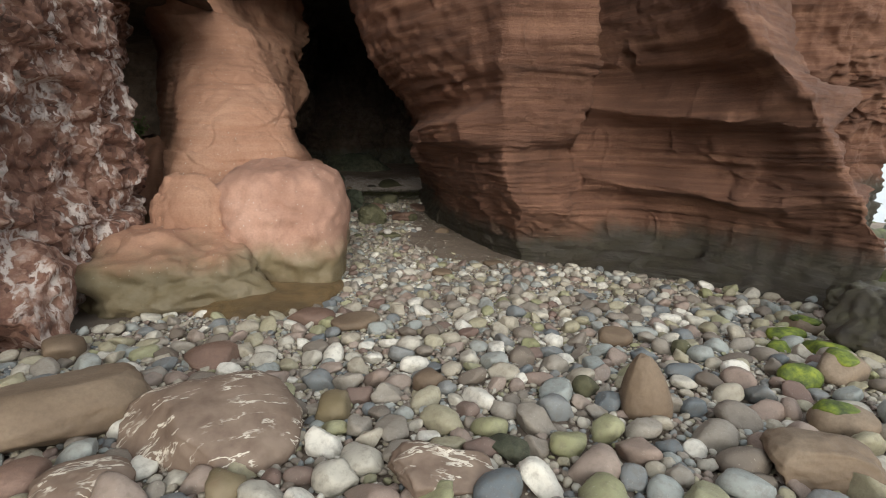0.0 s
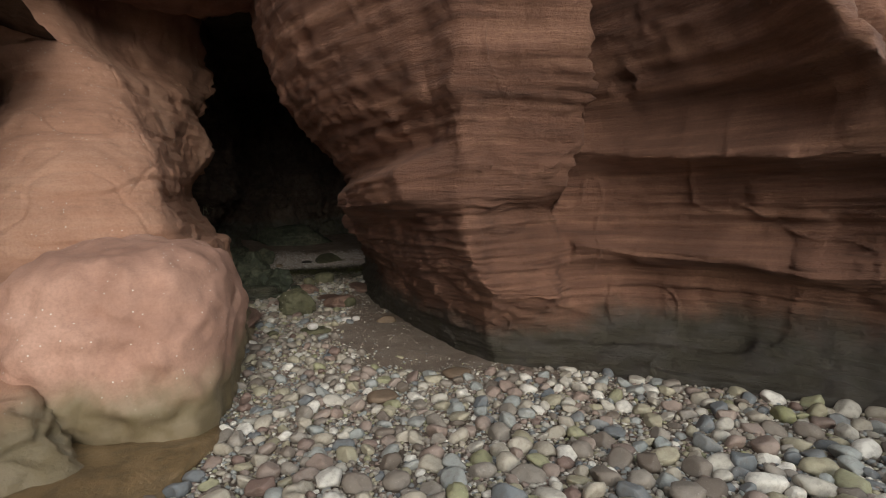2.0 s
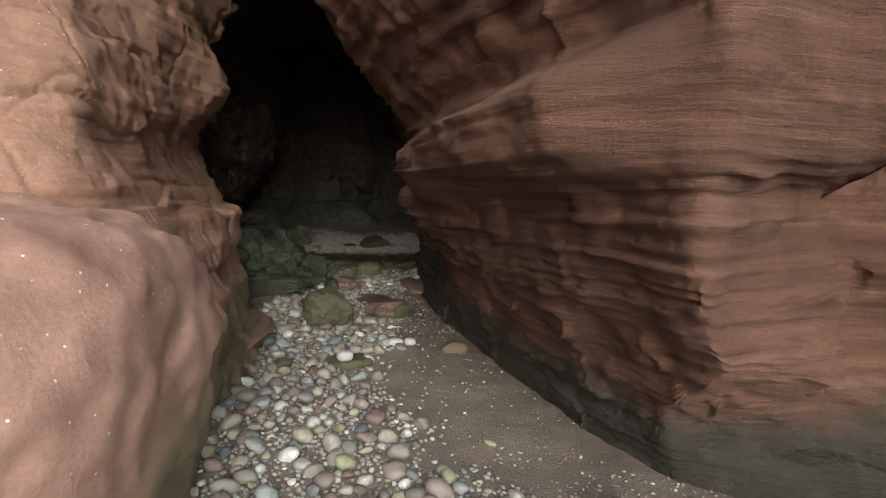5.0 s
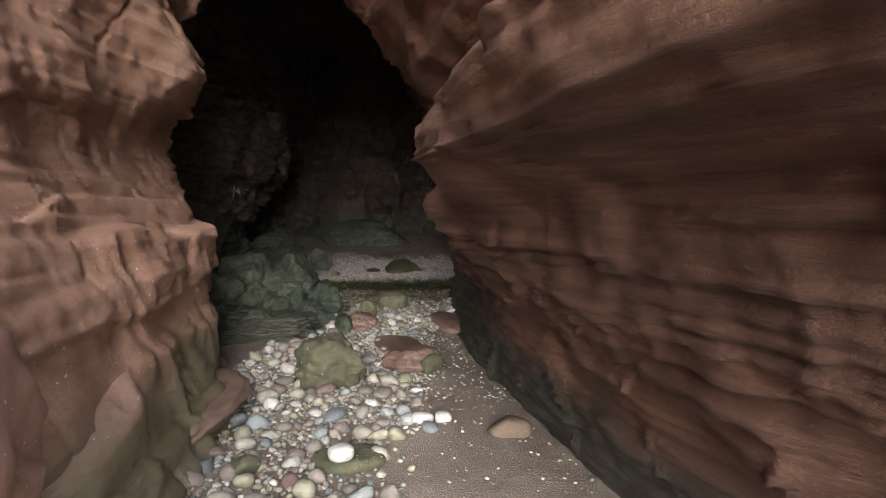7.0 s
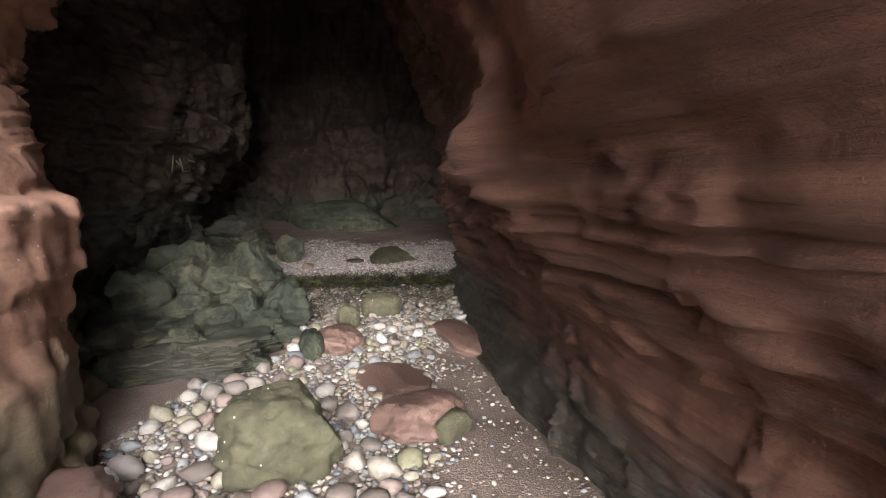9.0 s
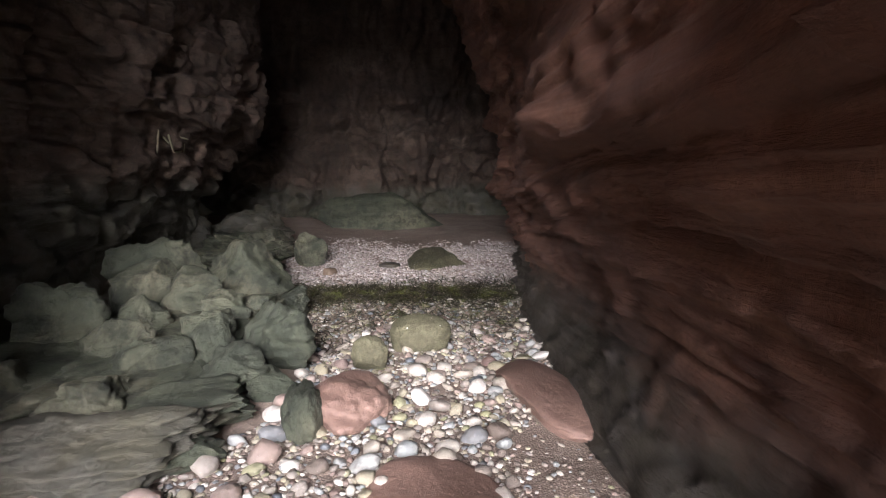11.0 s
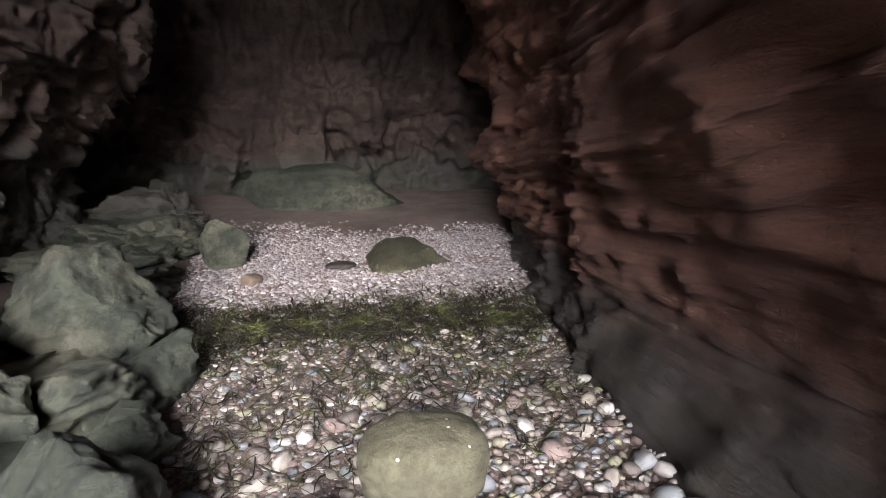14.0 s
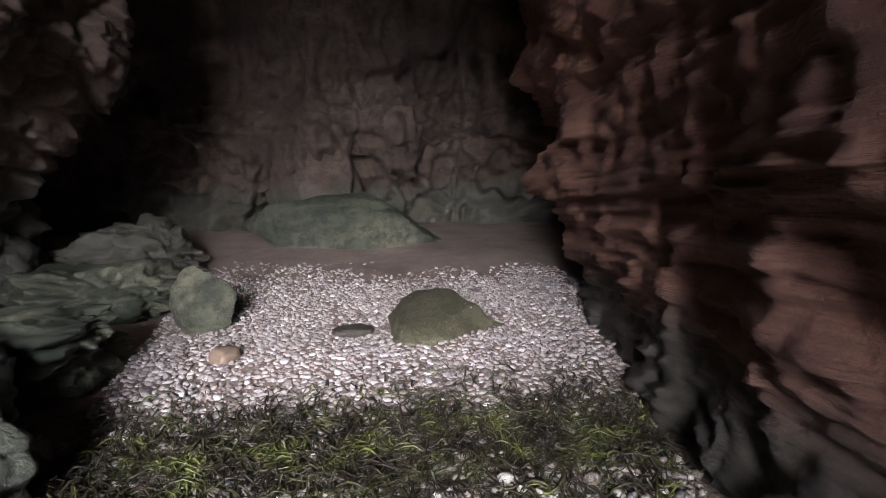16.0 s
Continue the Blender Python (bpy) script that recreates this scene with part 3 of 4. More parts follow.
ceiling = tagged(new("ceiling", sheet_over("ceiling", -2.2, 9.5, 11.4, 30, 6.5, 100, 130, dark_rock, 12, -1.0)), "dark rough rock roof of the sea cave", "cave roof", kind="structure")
# Arch over the gap, extended back to y 18.5 to block skylight.
gap_roof = tagged(new("ceiling_gap", sheet_over("ceiling_gap", -7.0, -1.4, 8.4, 18.5, 3.5, 50, 70, dark_rock, 19, 0.1, 0.25)), "dark rock arch over the gap beside the pillar, run back to block skylight", "cave roof", kind="structure")
V_LOW = [(-3.5, 9.2), (-2.0, 10.4), (-0.5, 11.2), (1.0, 11.2), (2.5, 9.6), (4.0, 7.9), (5.0, 7.4), (6.5, 7.6), (8.5, 8.6), (12, 12)]
V_UNDER = [(x, y + 2.4) for x, y in V_LOW]
V_HIGH = [(-3.5, 10.6), (-2.0, 12.0), (-0.5, 12.6), (1.0, 12.4), (2.5, 11.0), (4.0, 9.4), (5.0, 9.0), (6.5, 9.4), (8.5, 10.2), (12, 13)]
me, _ = rock_sheet("wall_brow", [(7.0, V_UNDER), (4.9, V_UNDER), (4.4, V_LOW), (5.4, V_LOW), (9.0, V_HIGH), (13.0, V_HIGH)], 200, 90, red_rock, 0.8, 0.8, 87, (2, 0, 6), 1.5)
wall_brow = tagged(new("wall_brow", me), "red sandstone cliff above the cave mouth", "cliff", kind="structure")

# farther headland past the prow
N_FOOT = [(7.0, 8.5), (8.0, 7.2), (9.0, 7.0), (9.6, 7.6), (9.8, 9.5), (10.5, 13)]
N_MID = [(6.5, 8.0), (7.6, 6.9), (8.7, 6.6), (9.4, 7.2), (9.7, 9.5), (10.5, 13)]
N_TOP = [(6.0, 7.6), (7.2, 6.6), (8.2, 6.3), (8.9, 6.9), (9.4, 9.5), (10.5, 13)]
N_FOOT, N_MID, N_TOP = ([(1.22 * x + dx, 1.22 * y) for x, y in c] for c, dx in ((N_FOOT, 0.15), (N_MID, -0.1), (N_TOP, -0.3)))
me, _ = rock_sheet("wall_headland", [(-0.9, N_FOOT), (0.5, N_FOOT), (1.6, N_FOOT), (2.4, N_MID), (3.8, N_TOP), (9.0, N_TOP)], 220, 220, red_rock, 1.4, 0.5, 29, (7, 0, 2), 0.7, 0.0, None, (-20.0, 0.1), 0.05)
wall_headland = tagged(new("wall_headland", me), "rough red sandstone headland with an overhang", "cliff", kind="structure")


# ---- ground ----
GROUND_Y = [-40, -2, 0, 2, 3.6, 5, 7, 12, 17, 18.3, 19.3, 21, 23, 26, 32]
GROUND_Z = [-0.3, -0.3, -0.32, -0.42, -0.5, -0.58, -0.67, -0.71, -0.70, -0.67, -0.62, -0.56, -0.48, -0.12, 0.1]


def ground_z(x, y):
    x, y = np.atleast_1d(np.asarray(x, float)), np.atleast_1d(np.asarray(y, float))
    p = np.column_stack([x, y, np.zeros_like(x)])
    base = np.interp(y, GROUND_Y, GROUND_Z) + 0.045 * fbm(p, (0.7, 0.7, 1), 3, 5)
    return base - 0.06 * np.clip(x - 6.5, 0, 60)


def ground_height(x, y):
    return float(ground_z(x, y)[0])


gx = np.concatenate([-3000 * 0.55 ** np.arange(0, 10), np.linspace(-6.5, 10, 170), 14 * 1.6 ** np.arange(0, 12)])
gy = np.concatenate([-3000 * 0.55 ** np.arange(0, 11), np.linspace(-5, 29, 330), 33 * 1.6 ** np.arange(0, 11)])
mx, my = np.meshgrid(np.sort(gx), np.sort(gy), indexing="ij")
mz = np.maximum(ground_z(mx.ravel(), my.ravel()), -3.0)
gp = np.column_stack([mx.ravel(), my.ravel(), mz])
gp[:, 2] += 0.012 * fbm(gp, (6, 6, 1), 3, 8) * (np.abs(gp[:, 0]) < 10)
ground = tagged(new("ground", mesh_from("ground", gp, grid_faces(len(gx), len(gy)), sand)), "brown sand and grit, gap shade painted dark between beach stones", "ground", kind="structure")

# open water past the shore, and the weedy rocks in front of it
# Base colour kept pale to stand for the sky's glare on the water.
sea = new("water", mesh_from("water", [(16, -400, -1.55), (3000, -400, -1.55), (3000, 900, -1.55), (16, 900, -1.55)], [(0, 1, 2, 3)], plain("sky_glare_sea", [(0.3, (0.5, 0.53, 0.55)), (0.7, (0.62, 0.65, 0.67))], 0.3, 0.3, 0.02)))
tagged(sea, "sea with the overcast sky's glare put into its pale grey colour", "sea", kind="structure")


# ---- rocks ----
def sphere_mesh(level):
    bm = bmesh.new()
    bmesh.ops.create_icosphere(bm, subdivisions=level, radius=1.0)
    v = np.array([tuple(q.co) for q in bm.verts])
    f = np.array([[q.index for q in face.verts] for face in bm.faces])
    bm.free()
    return v, f


SPHERE = {k: sphere_mesh(k) for k in (1, 2, 3, 5, 6)}


def rock_points(level, size, seed, square=2.4, cuts=0, rough=0.06, bed=0.0, taper=0.0, crack=0.0):
    """A stone: a rounded block, cut by planes, weathered. size: full extents in metres; its base at z = 0."""
    rng = np.random.RandomState(seed)
    v = SPHERE[level][0]
    p = v / (np.abs(v) ** square).sum(1, keepdims=True) ** (1 / square)
    for _ in range(cuts):
        n = rng.normal(size=3)
        n /= np.linalg.norm(n)
        reach = rng.uniform(0.62, 0.88)
        over = np.maximum(p @ n - reach, 0)
        p = p - over[:, None] * n * 0.97
    p = p * (1 + (rough * fbm(p + seed * 7.3, 1.3, 4, seed) + 0.35 * rough * fbm(p + seed, 5.0, 3, seed + 3))[:, None])
    if bed:
        p = p * np.column_stack([1 + bed * fbm(p + seed, (0.5, 0.5, 7.0), 2, seed + 8)] * 2 + [np.ones(len(p))])
    if crack:
        bent = p + 0.15 * np.column_stack([vnoise(p + seed, 2.0, seed + k) for k in (61, 62, 63)])
        line = np.minimum(np.abs(vnoise(bent + seed, 1.25, seed + 71)), np.abs(vnoise(bent + seed, (0.7, 0.7, 2.6), seed + 72)))
        p = p * (1 - crack * (1 - smooth(0.0, 0.05, line)))[:, None]
    if taper:
        p[:, :2] *= (1 - taper * 0.5 * (p[:, 2:3] + 1))
    p = p - [0, 0, p[:, 2].min()]
    return p * np.asarray(size) / (p.max(0) - p.min(0))


def rock(name, label, at, size, yaw, material, seed, square=2.4, cuts=0, rough=0.06, level=5, base=None, tip=(0, 0), category="rock", bed=0.0, kind="", sink=0.2, taper=0.0, crack=0.0):
    pts = rock_points(level, size, seed, square, cuts, rough, bed, taper, crack)
    ob = new(name, mesh_from(name, pts, SPHERE[level][1], material))
    z = ground_height(*at) if base is None else base
    ob.matrix_world = pose(at[0], at[1], z - sink * size[2], tip[0], tip[1], yaw)
    return tagged(ob, label, category, kind=kind)


# the rounded boulder and broken base before the pillar
rock("sandstone_boulder", "huge smooth rounded pink sandstone boulder against the pillar, green-footed", (-0.2, 8.95), (2.02, 3.2, 2.2), -5, boulder_rock, 5, 3.1, 0, 0.08, 6, -1.13, sink=0, crack=0.018)
rock("boulder_spur", "low pink sandstone spur sloping off behind the boulder", (0.1, 10.7), (1.25, 1.9, 1.35), -8, boulder_rock, 6, 2.6, 3, 0.08, 6, -1.1, sink=0, crack=0.02)
rock("pillar_stump", "blocky red sandstone stump cracked below the pillar", (-1.38, 8.25), (1.35, 1.3, 2.1), 6, pale_rock, 9, 3.6, 4, 0.08, 6, -1.2, sink=0, bed=0.02, crack=0.05)
rock("footing_rock", "low worn red rock base stained olive green", (-1.5, 7.75), (2.5, 2.2, 1.55), 10, pale_rock, 14, 2.8, 5, 0.16, 6, -1.3, sink=0, crack=0.04)
rock("bedrock_apron", "flat orange-brown wet bedrock at the boulder's foot", (-0.35, 7.35), (1.7, 2.0, 0.42), -25, ochre_floor, 18, 2.8, 2, 0.07, 5, -0.92, sink=0)
rock("cliff_foot", "white-veined breccia lump at the cliff foot", (-2.75, 6.3), (0.9, 1.5, 1.2), 12, breccia, 22, 2.4, 3, 0.16, 5, -0.8, sink=0)
rock("quartz_lump", "lump of white vein quartz at the cliff foot", (-2.5, 6.25), (0.3, 0.35, 0.42), 30, white_quartz, 23, 2.2, 4, 0.16, 3, -0.62, sink=0)
rock("gap_rock", "dark rock behind the gap carrying green plants", (-3.5, 13.7), (2.2, 1.4, 2.25), 8, dark_rock, 27, 2.6, 4, 0.12, 5, -0.9, sink=0)
rock("gap_step", "red rock step in the gap beside the pillar", (-2.75, 11.3), (0.8, 1.0, 2.25), 0, pale_rock, 28, 3.6, 4, 0.12, 5, -0.9, sink=0)

# beach boulders
VEIN = "flat grey-brown boulder crossed by white quartz veins"
rock("veined_boulder", VEIN, (-0.62, 3.52), (1.12, 0.95, 0.52), 14, veined, 31, 2.5, 3, 0.06, 5, tip=(14, 0), sink=0.3)
rock("slab_boulder", "large smooth dark grey-brown boulder among pebbles", (-1.62, 3.95), (1.15, 0.8, 0.5), 30, brown_stone, 32, 2.6, 3, 0.06, 5, sink=0.25)
rock("pointed_stone", "pointed smooth brown sandstone standing among pebbles", (2.4, 3.2), (0.38, 0.32, 0.52), -30, brown_stone, 205, 2.6, 2, 0.04, 5, tip=(0, -6), sink=0.12, taper=0.62)
rock("barnacled_boulder", "brown boulder crusted with pale barnacles and veins", (0.72, 2.72), (0.62, 0.45, 0.26), -10, veined, 34, 3.0, 5, 0.12, 5)
rock("dark_boulder", "dark grey-brown boulder with rounded edges", (2.86, 2.22), (0.62, 0.5, 0.32), -40, brown_stone, 35, 2.7, 4, 0.08, 5)
rock("speckled_boulder", "brown beach boulder with pale crust", (-1.2, 3.1), (0.5, 0.4, 0.22), 20, veined, 36, 2.6, 4, 0.1, 5)
for k, (x, y, w, d, h, name, label, mat) in enumerate([
        (0.06, 6.1, 0.55, 0.4, 0.2, "reddish_stone", "smooth dark reddish-brown stone on pebbles", red_floor), (0.55, 5.8, 0.58, 0.42, 0.15, "reddish_stone", "flat brown stone half buried in pebbles", brown_stone),
        (0.2, 3.75, 0.36, 0.28, 0.22, "pink_stone", "angular pinkish sandstone block on pebbles", boulder_rock), (-2.2, 5.55, 0.48, 0.38, 0.26, "brown_stone", "rounded brown stone by the cliff", brown_stone),
        (-0.8, 5.1, 0.5, 0.5, 0.2, "brown_stone", "flat brown bedrock block", red_floor), (3.03, 4.65, 0.34, 0.26, 0.2, "grey_stone", "smooth brownish grey beach cobble", brown_stone),
        (2.1, 3.55, 0.22, 0.18, 0.19, "olive_stone", "blocky olive-grey beach cobble", algae_rock), (0.97, 4.0, 0.32, 0.25, 0.17, "grey_stone", "large rounded grey-brown cobble", brown_stone),
        (-1.55, 3.2, 0.34, 0.3, 0.22, "red_stone", "reddish stone with pale veins", red_floor), (-0.45, 2.9, 0.28, 0.22, 0.16, "tan_stone", "tan rounded beach cobble", boulder_rock),
        (1.2, 2.85, 0.32, 0.2, 0.14, "grey_stone", "long pale grey cylindrical cobble", green_rock), (3.46, 4.2, 0.19, 0.17, 0.19, "yellow_stone", "yellow-green rounded beach cobble", algae_rock)]):
    rock(name, label, (x, y), (w, d, h), 31 * k, mat, 50 + k, 2.5, 3, 0.05, 3)

# weed-covered stones on the seaward side
for k, (x, y, w, d, h, green) in enumerate([(3.88, 3.3, 0.33, 0.27, 0.2, 1), (4.28, 3.3, 0.5, 0.4, 0.26, 0), (4.8, 3.85, 0.45, 0.32, 0.16, 1), (3.55, 2.65, 0.42, 0.34, 0.24, 0), (4.9, 4.4, 0.4, 0.3, 0.16, 1), (4.5, 4.1, 0.3, 0.25, 0.14, 1), (5.3, 4.6, 0.45, 0.35, 0.2, 0)]):
    ob = rock("weedy_stone", "grey stone with bright green weed on its top" if not green else "stone covered with bright green weed", (x, y), (w, d, h), 47 * k, moss if green else brown_stone, 80 + k, 2.5, 3, 0.06, 3)
    if not green:
        cap = rock_points(3, (w * 0.7, d * 0.6, h * 0.5), 90 + k, 2.3, 0, 0.12)
        cp = new("weed_patch", mesh_from("weed_patch", cap + [w * 0.1, 0, h * 0.58], SPHERE[3][1], moss))
        cp.parent = ob
        cp["label"] = "bright green weed"
for k, (x, y, w, d, h) in enumerate([(5.35, 3.75, 0.9, 0.8, 0.75), (6.35, 4.75, 1.0, 0.8, 0.6), (5.9, 4.3, 0.7, 0.6, 0.45), (7.3, 4.6, 1.5, 1.2, 0.8), (8.6, 5.2, 1.6, 1.4, 1.0), (7.9, 3.6, 1.2, 1.1, 0.6)]):
    rock("weedy_boulder", "dark wet boulder hung with weed at the headland foot", (x, y), (w, d, h), 25 * k, shore_rock if k in (3, 4) else wet_dark, 100 + k, 2.4, 4, 0.16, 5)

# stones on the cave floor
rock("green_block", "squat olive-green algae-covered block standing on pebbles", (1.72, 13.4), (0.7, 0.62, 0.62), 6, algae_rock, 120, 2.6, 2, 0.15, 5, sink=0.25, crack=0.02)
rock("red_rock", "low lumpy wet red rock, olive on one side", (2.55, 13.65), (0.62, 0.55, 0.3), 25, red_floor, 121, 2.3, 4, 0.14, 5)
rock("olive_lump", "small olive lump leaning on the red rock", (2.72, 13.45), (0.26, 0.24, 0.24), 10, algae_rock, 122, 2.5, 3, 0.08, 3)
rock("white_stone", "pale cracked oval stone half", (2.43, 12.17), (0.18, 0.11, 0.1), -12, white_quartz, 123, 2.6, 2, 0.03, 3)
rock("white_stone", "pale cracked oval stone half", (2.6, 12.15), (0.14, 0.11, 0.1), -8, white_quartz, 124, 2.6, 2, 0.03, 3)
rock("flat_stone", "flat olive-brown stone on the pebbles", (1.83, 11.56), (0.5, 0.34, 0.12), 5, algae_rock, 125, 2.6, 2, 0.05, 3)
rock("white_stone", "white rounded stone resting on a flat one", (1.78, 11.45), (0.17, 0.13, 0.11), 15, white_quartz, 126, 2.5, 2, 0.04, 3, base=-0.62)
rock("yellow_stone", "yellow-green rounded cobble on pebbles", (1.16, 11.59), (0.2, 0.16, 0.12), 20, algae_rock, 127, 2.4, 1, 0.03, 3)
rock("half_buried_stone", "brown stone half buried in sand", (3.08, 11.9), (0.36, 0.3, 0.18), 30, brown_stone, 128, 2.5, 3, 0.05, 3, sink=0.4)
rock("half_buried_stone", "flat brown stone half buried in sand", (3.1, 8.5), (0.34, 0.28, 0.12), 25, brown_stone, 129, 2.6, 2, 0.05, 3, sink=0.35)
rock("half_buried_stone", "flat brown stone half buried in pebbles", (2.1, 8.05), (0.32, 0.26, 0.14), 15, brown_stone, 130, 2.6, 2, 0.05, 3)
rock("red_bedrock", "low wet red bedrock rib at the wall foot", (0.72, 12.4), (0.6, 1.6, 0.4), -8, red_floor, 131, 2.5, 3, 0.1, 5)
rock("red_bedrock", "flat red bedrock patch among pebbles", (3.35, 15.7), (0.5, 1.4, 0.2), 8, red_floor, 132, 2.5, 3, 0.08, 5, sink=0.45)
rock("red_bedrock", "flat red bedrock patch beside the block", (2.5, 14.6), (0.6, 0.8, 0.14), 12, red_floor, 133, 2.5, 3, 0.08, 5, sink=0.4)
rock("ribbed_rock", "low ribbed wet rock with tilted beds", (0.9, 15.15), (1.35, 1.0, 0.34), 28, dark_rock, 134, 2.6, 7, 0.2, 6, bed=0.1, crack=0.06)
rock("algae_stone", "rounded olive-green stone on the shingle", (2.67, 16.82), (0.5, 0.42, 0.32), -5, algae_rock, 135, 2.5, 2, 0.06, 5)
rock("algae_stone", "brown and olive lump of bedrock", (2.24, 16.45), (0.28, 0.26, 0.32), 10, algae_rock, 136, 2.3, 3, 0.1, 5)
rock("red_slab", "sloping red and grey bedrock slab", (2.1, 15.65), (0.55, 0.75, 0.3), 8, red_floor, 137, 2.4, 3, 0.12, 5, sink=0.3)
rock("grey_slab", "grey-green bedrock rib beside pebbles", (1.86, 15.5), (0.26, 0.6, 0.32), 4, green_rock, 138, 2.4, 3, 0.14, 5, sink=0.3)

# fallen blocks against the inner wall
BLOCK = "angular grey-green fallen block in the heap"
rock("bedrock_mass", "worn grey-green bedrock mass under fallen blocks", (0.35, 16.9), (2.3, 4.2, 0.55), -6, green_rock, 140, 2.6, 6, 0.2, 6, -0.95, sink=0, crack=0.12)
for k, (x, y, w, d, h, z, yaw) in enumerate([
        (0.95, 18.45, 0.9, 0.75, 0.95, -0.78, 14), (1.58, 16.65, 0.5, 0.62, 0.62, -0.78, 10), (1.36, 16.0, 0.42, 0.4, 0.42, -0.76, 30), (0.7, 17.5, 0.6, 0.62, 0.72, -0.75, 22), (1.1, 15.55, 0.85, 0.6, 0.32, -0.78, 20),
        (1.62, 15.95, 0.36, 0.36, 0.26, -0.76, 0), (0.75, 15.5, 0.5, 0.5, 0.42, -0.78, 40), (0.45, 16.9, 0.55, 0.55, 0.62, -0.75, 25), (0.85, 16.15, 0.5, 0.5, 0.44, -0.74, 15), (0.98, 16.75, 0.42, 0.5, 0.52, -0.75, 33),
        (1.25, 17.6, 0.6, 0.7, 0.5, -0.78, -10), (0.2, 18.3, 0.9, 0.9, 1.0, -0.8, 8), (0.1, 15.6, 0.8, 0.8, 0.5, -0.8, 12), (1.5, 17.3, 0.35, 0.4, 0.3, -0.74, 50), (0.3, 17.6, 0.6, 0.5, 0.8, -0.75, 61), (0.05, 16.6, 0.7, 0.6, 0.75, -0.75, 5), (1.2, 16.35, 0.36, 0.3, 0.5, -0.7, 72), (0.55, 16.3, 0.4, 0.45, 0.52, -0.72, 55), (1.45, 18.0, 0.4, 0.5, 0.45, -0.76, 18), (0.7, 19.2, 0.7, 0.7, 0.7, -0.78, 35), (1.2, 19.0, 0.35, 0.4, 0.32, -0.75, 44), (1.3, 15.1, 0.5, 0.4, 0.24, -0.76, 12), (0.4, 15.1, 0.6, 0.5, 0.3, -0.78, 70), (1.05, 17.2, 0.4, 0.36, 0.56, -0.74, 28)]):
    tagged(rock("fallen_block", BLOCK, (x, y), (1.02 * w, 1.02 * d, 0.92 * h), yaw, green_rock, 150 + k, 4.0, 14, 0.13, 5, z, tip=(4 * math.sin(k), 5 * math.cos(k * 2.1)), sink=0, bed=0.07, crack=0.11), group="fallen blocks by the inner wall")
rock("jagged_rock", "jagged dark outcrop beside the shingle", (0.25, 23.6), (1.7, 1.4, 1.05), 12, dark_rock, 170, 3.2, 12, 0.34, 6, -0.75, sink=0, crack=0.26)
for at, size, yaw in (((0.5, 20.3), (1.5, 1.6, 0.62), 20), ((0.45, 21.9), (1.6, 1.6, 0.72), -14)):
    rock("rock_shelf", "low jagged grey-green rock shelf edging the shingle", at, size, yaw, green_rock, 176 + yaw, 2.8, 12, 0.28, 6, -0.78, sink=0, crack=0.2)
rock("pale_green_rock", "small upright grey-green rock at the shingle's edge", (1.42, 21.3), (0.52, 0.42, 0.6), 10, green_rock, 171, 2.3, 5, 0.1, 5, -0.66, sink=0)
rock("algae_slab", "broad flat olive stone sunk in pale shingle", (3.4, 20.85), (1.0, 1.3, 0.42), -10, algae_rock, 172, 2.6, 4, 0.1, 5, -0.78, tip=(10, 0), sink=0)
rock("dark_flat_stone", "small flat dark stone on the shingle", (2.62, 20.75), (0.34, 0.2, 0.1), 10, wet_dark, 173, 2.4, 2, 0.06, 3)
rock("brown_flat_stone", "small brown stone on the shingle", (1.75, 20.35), (0.22, 0.18, 0.12), 60, brown_stone, 174, 2.4, 2, 0.06, 3)
rock("back_mound", "low green-stained rock mound at the back of the cave", (2.6, 25.6), (3.2, 1.9, 1.3), -4, green_rock, 175, 2.3, 4, 0.09, 6, -0.75, sink=0)
rock("back_block", "square brown block jutting from the back wall", (2.0, 26.6), (1.5, 1.2, 1.7), 5, dark_rock, 178, 4.0, 5, 0.08, 5, -0.2, sink=0)

# a bracken clump seen through the gap
def leaf_clump(name, label, at, radius, count, seed):
    rng = np.random.RandomState(seed)
    top = new(name)
    top.matrix_world = pose(*at)
    tagged(top, label, "plant")
    sv, sf, lv, lf = [], [], [], []
    for k in range(14):
        a, lean = rng.uniform(0, 6.28), rng.uniform(0.2, 0.9)
        tip_at = np.array([math.cos(a) * radius * lean, math.sin(a) * radius * lean, radius * rng.uniform(0.7, 1.4)])
        side = np.array([-math.sin(a), math.cos(a), 0]) * 0.006
        b = len(sv)
        sv += [side, -side, tip_at * 0.6 + side, tip_at * 0.6 - side, tip_at]
        sf += [(b, b + 1, b + 3, b + 2), (b + 2, b + 3, b + 4)]
        for j in range(count // 14):
            c = tip_at * rng.uniform(0.3, 1.0) + rng.normal(size=3) * 0.04
            d = rng.normal(size=3)
            d = d / np.linalg.norm(d) * rng.uniform(0.05, 0.11)
            s = np.cross(d, rng.normal(size=3))
            s = s / np.linalg.norm(s) * 0.016
            b = len(lv)
            lv += [c, c + d * 0.5 + s, c + d, c + d * 0.5 - s]
            lf += [(b, b + 1, b + 2, b + 3)]
    for nm, v, f in (("stems", sv, sf), ("leaves", lv, lf)):
        ob = new(nm, mesh_from(nm, np.array(v), f, leaf_skin))
        ob.parent = top
    return top


leaf_clump("fern_clump", "green fern clump growing on a dark rock ledge", (-2.92, 11.35, 1.22), 0.3, 560, 7)

# ---- loose stones ----
def wall_x(contour, y):
    c = sorted(contour, key=lambda q: q[1])
    return np.interp(y, [q[1] for q in c], [q[0] for q in c])


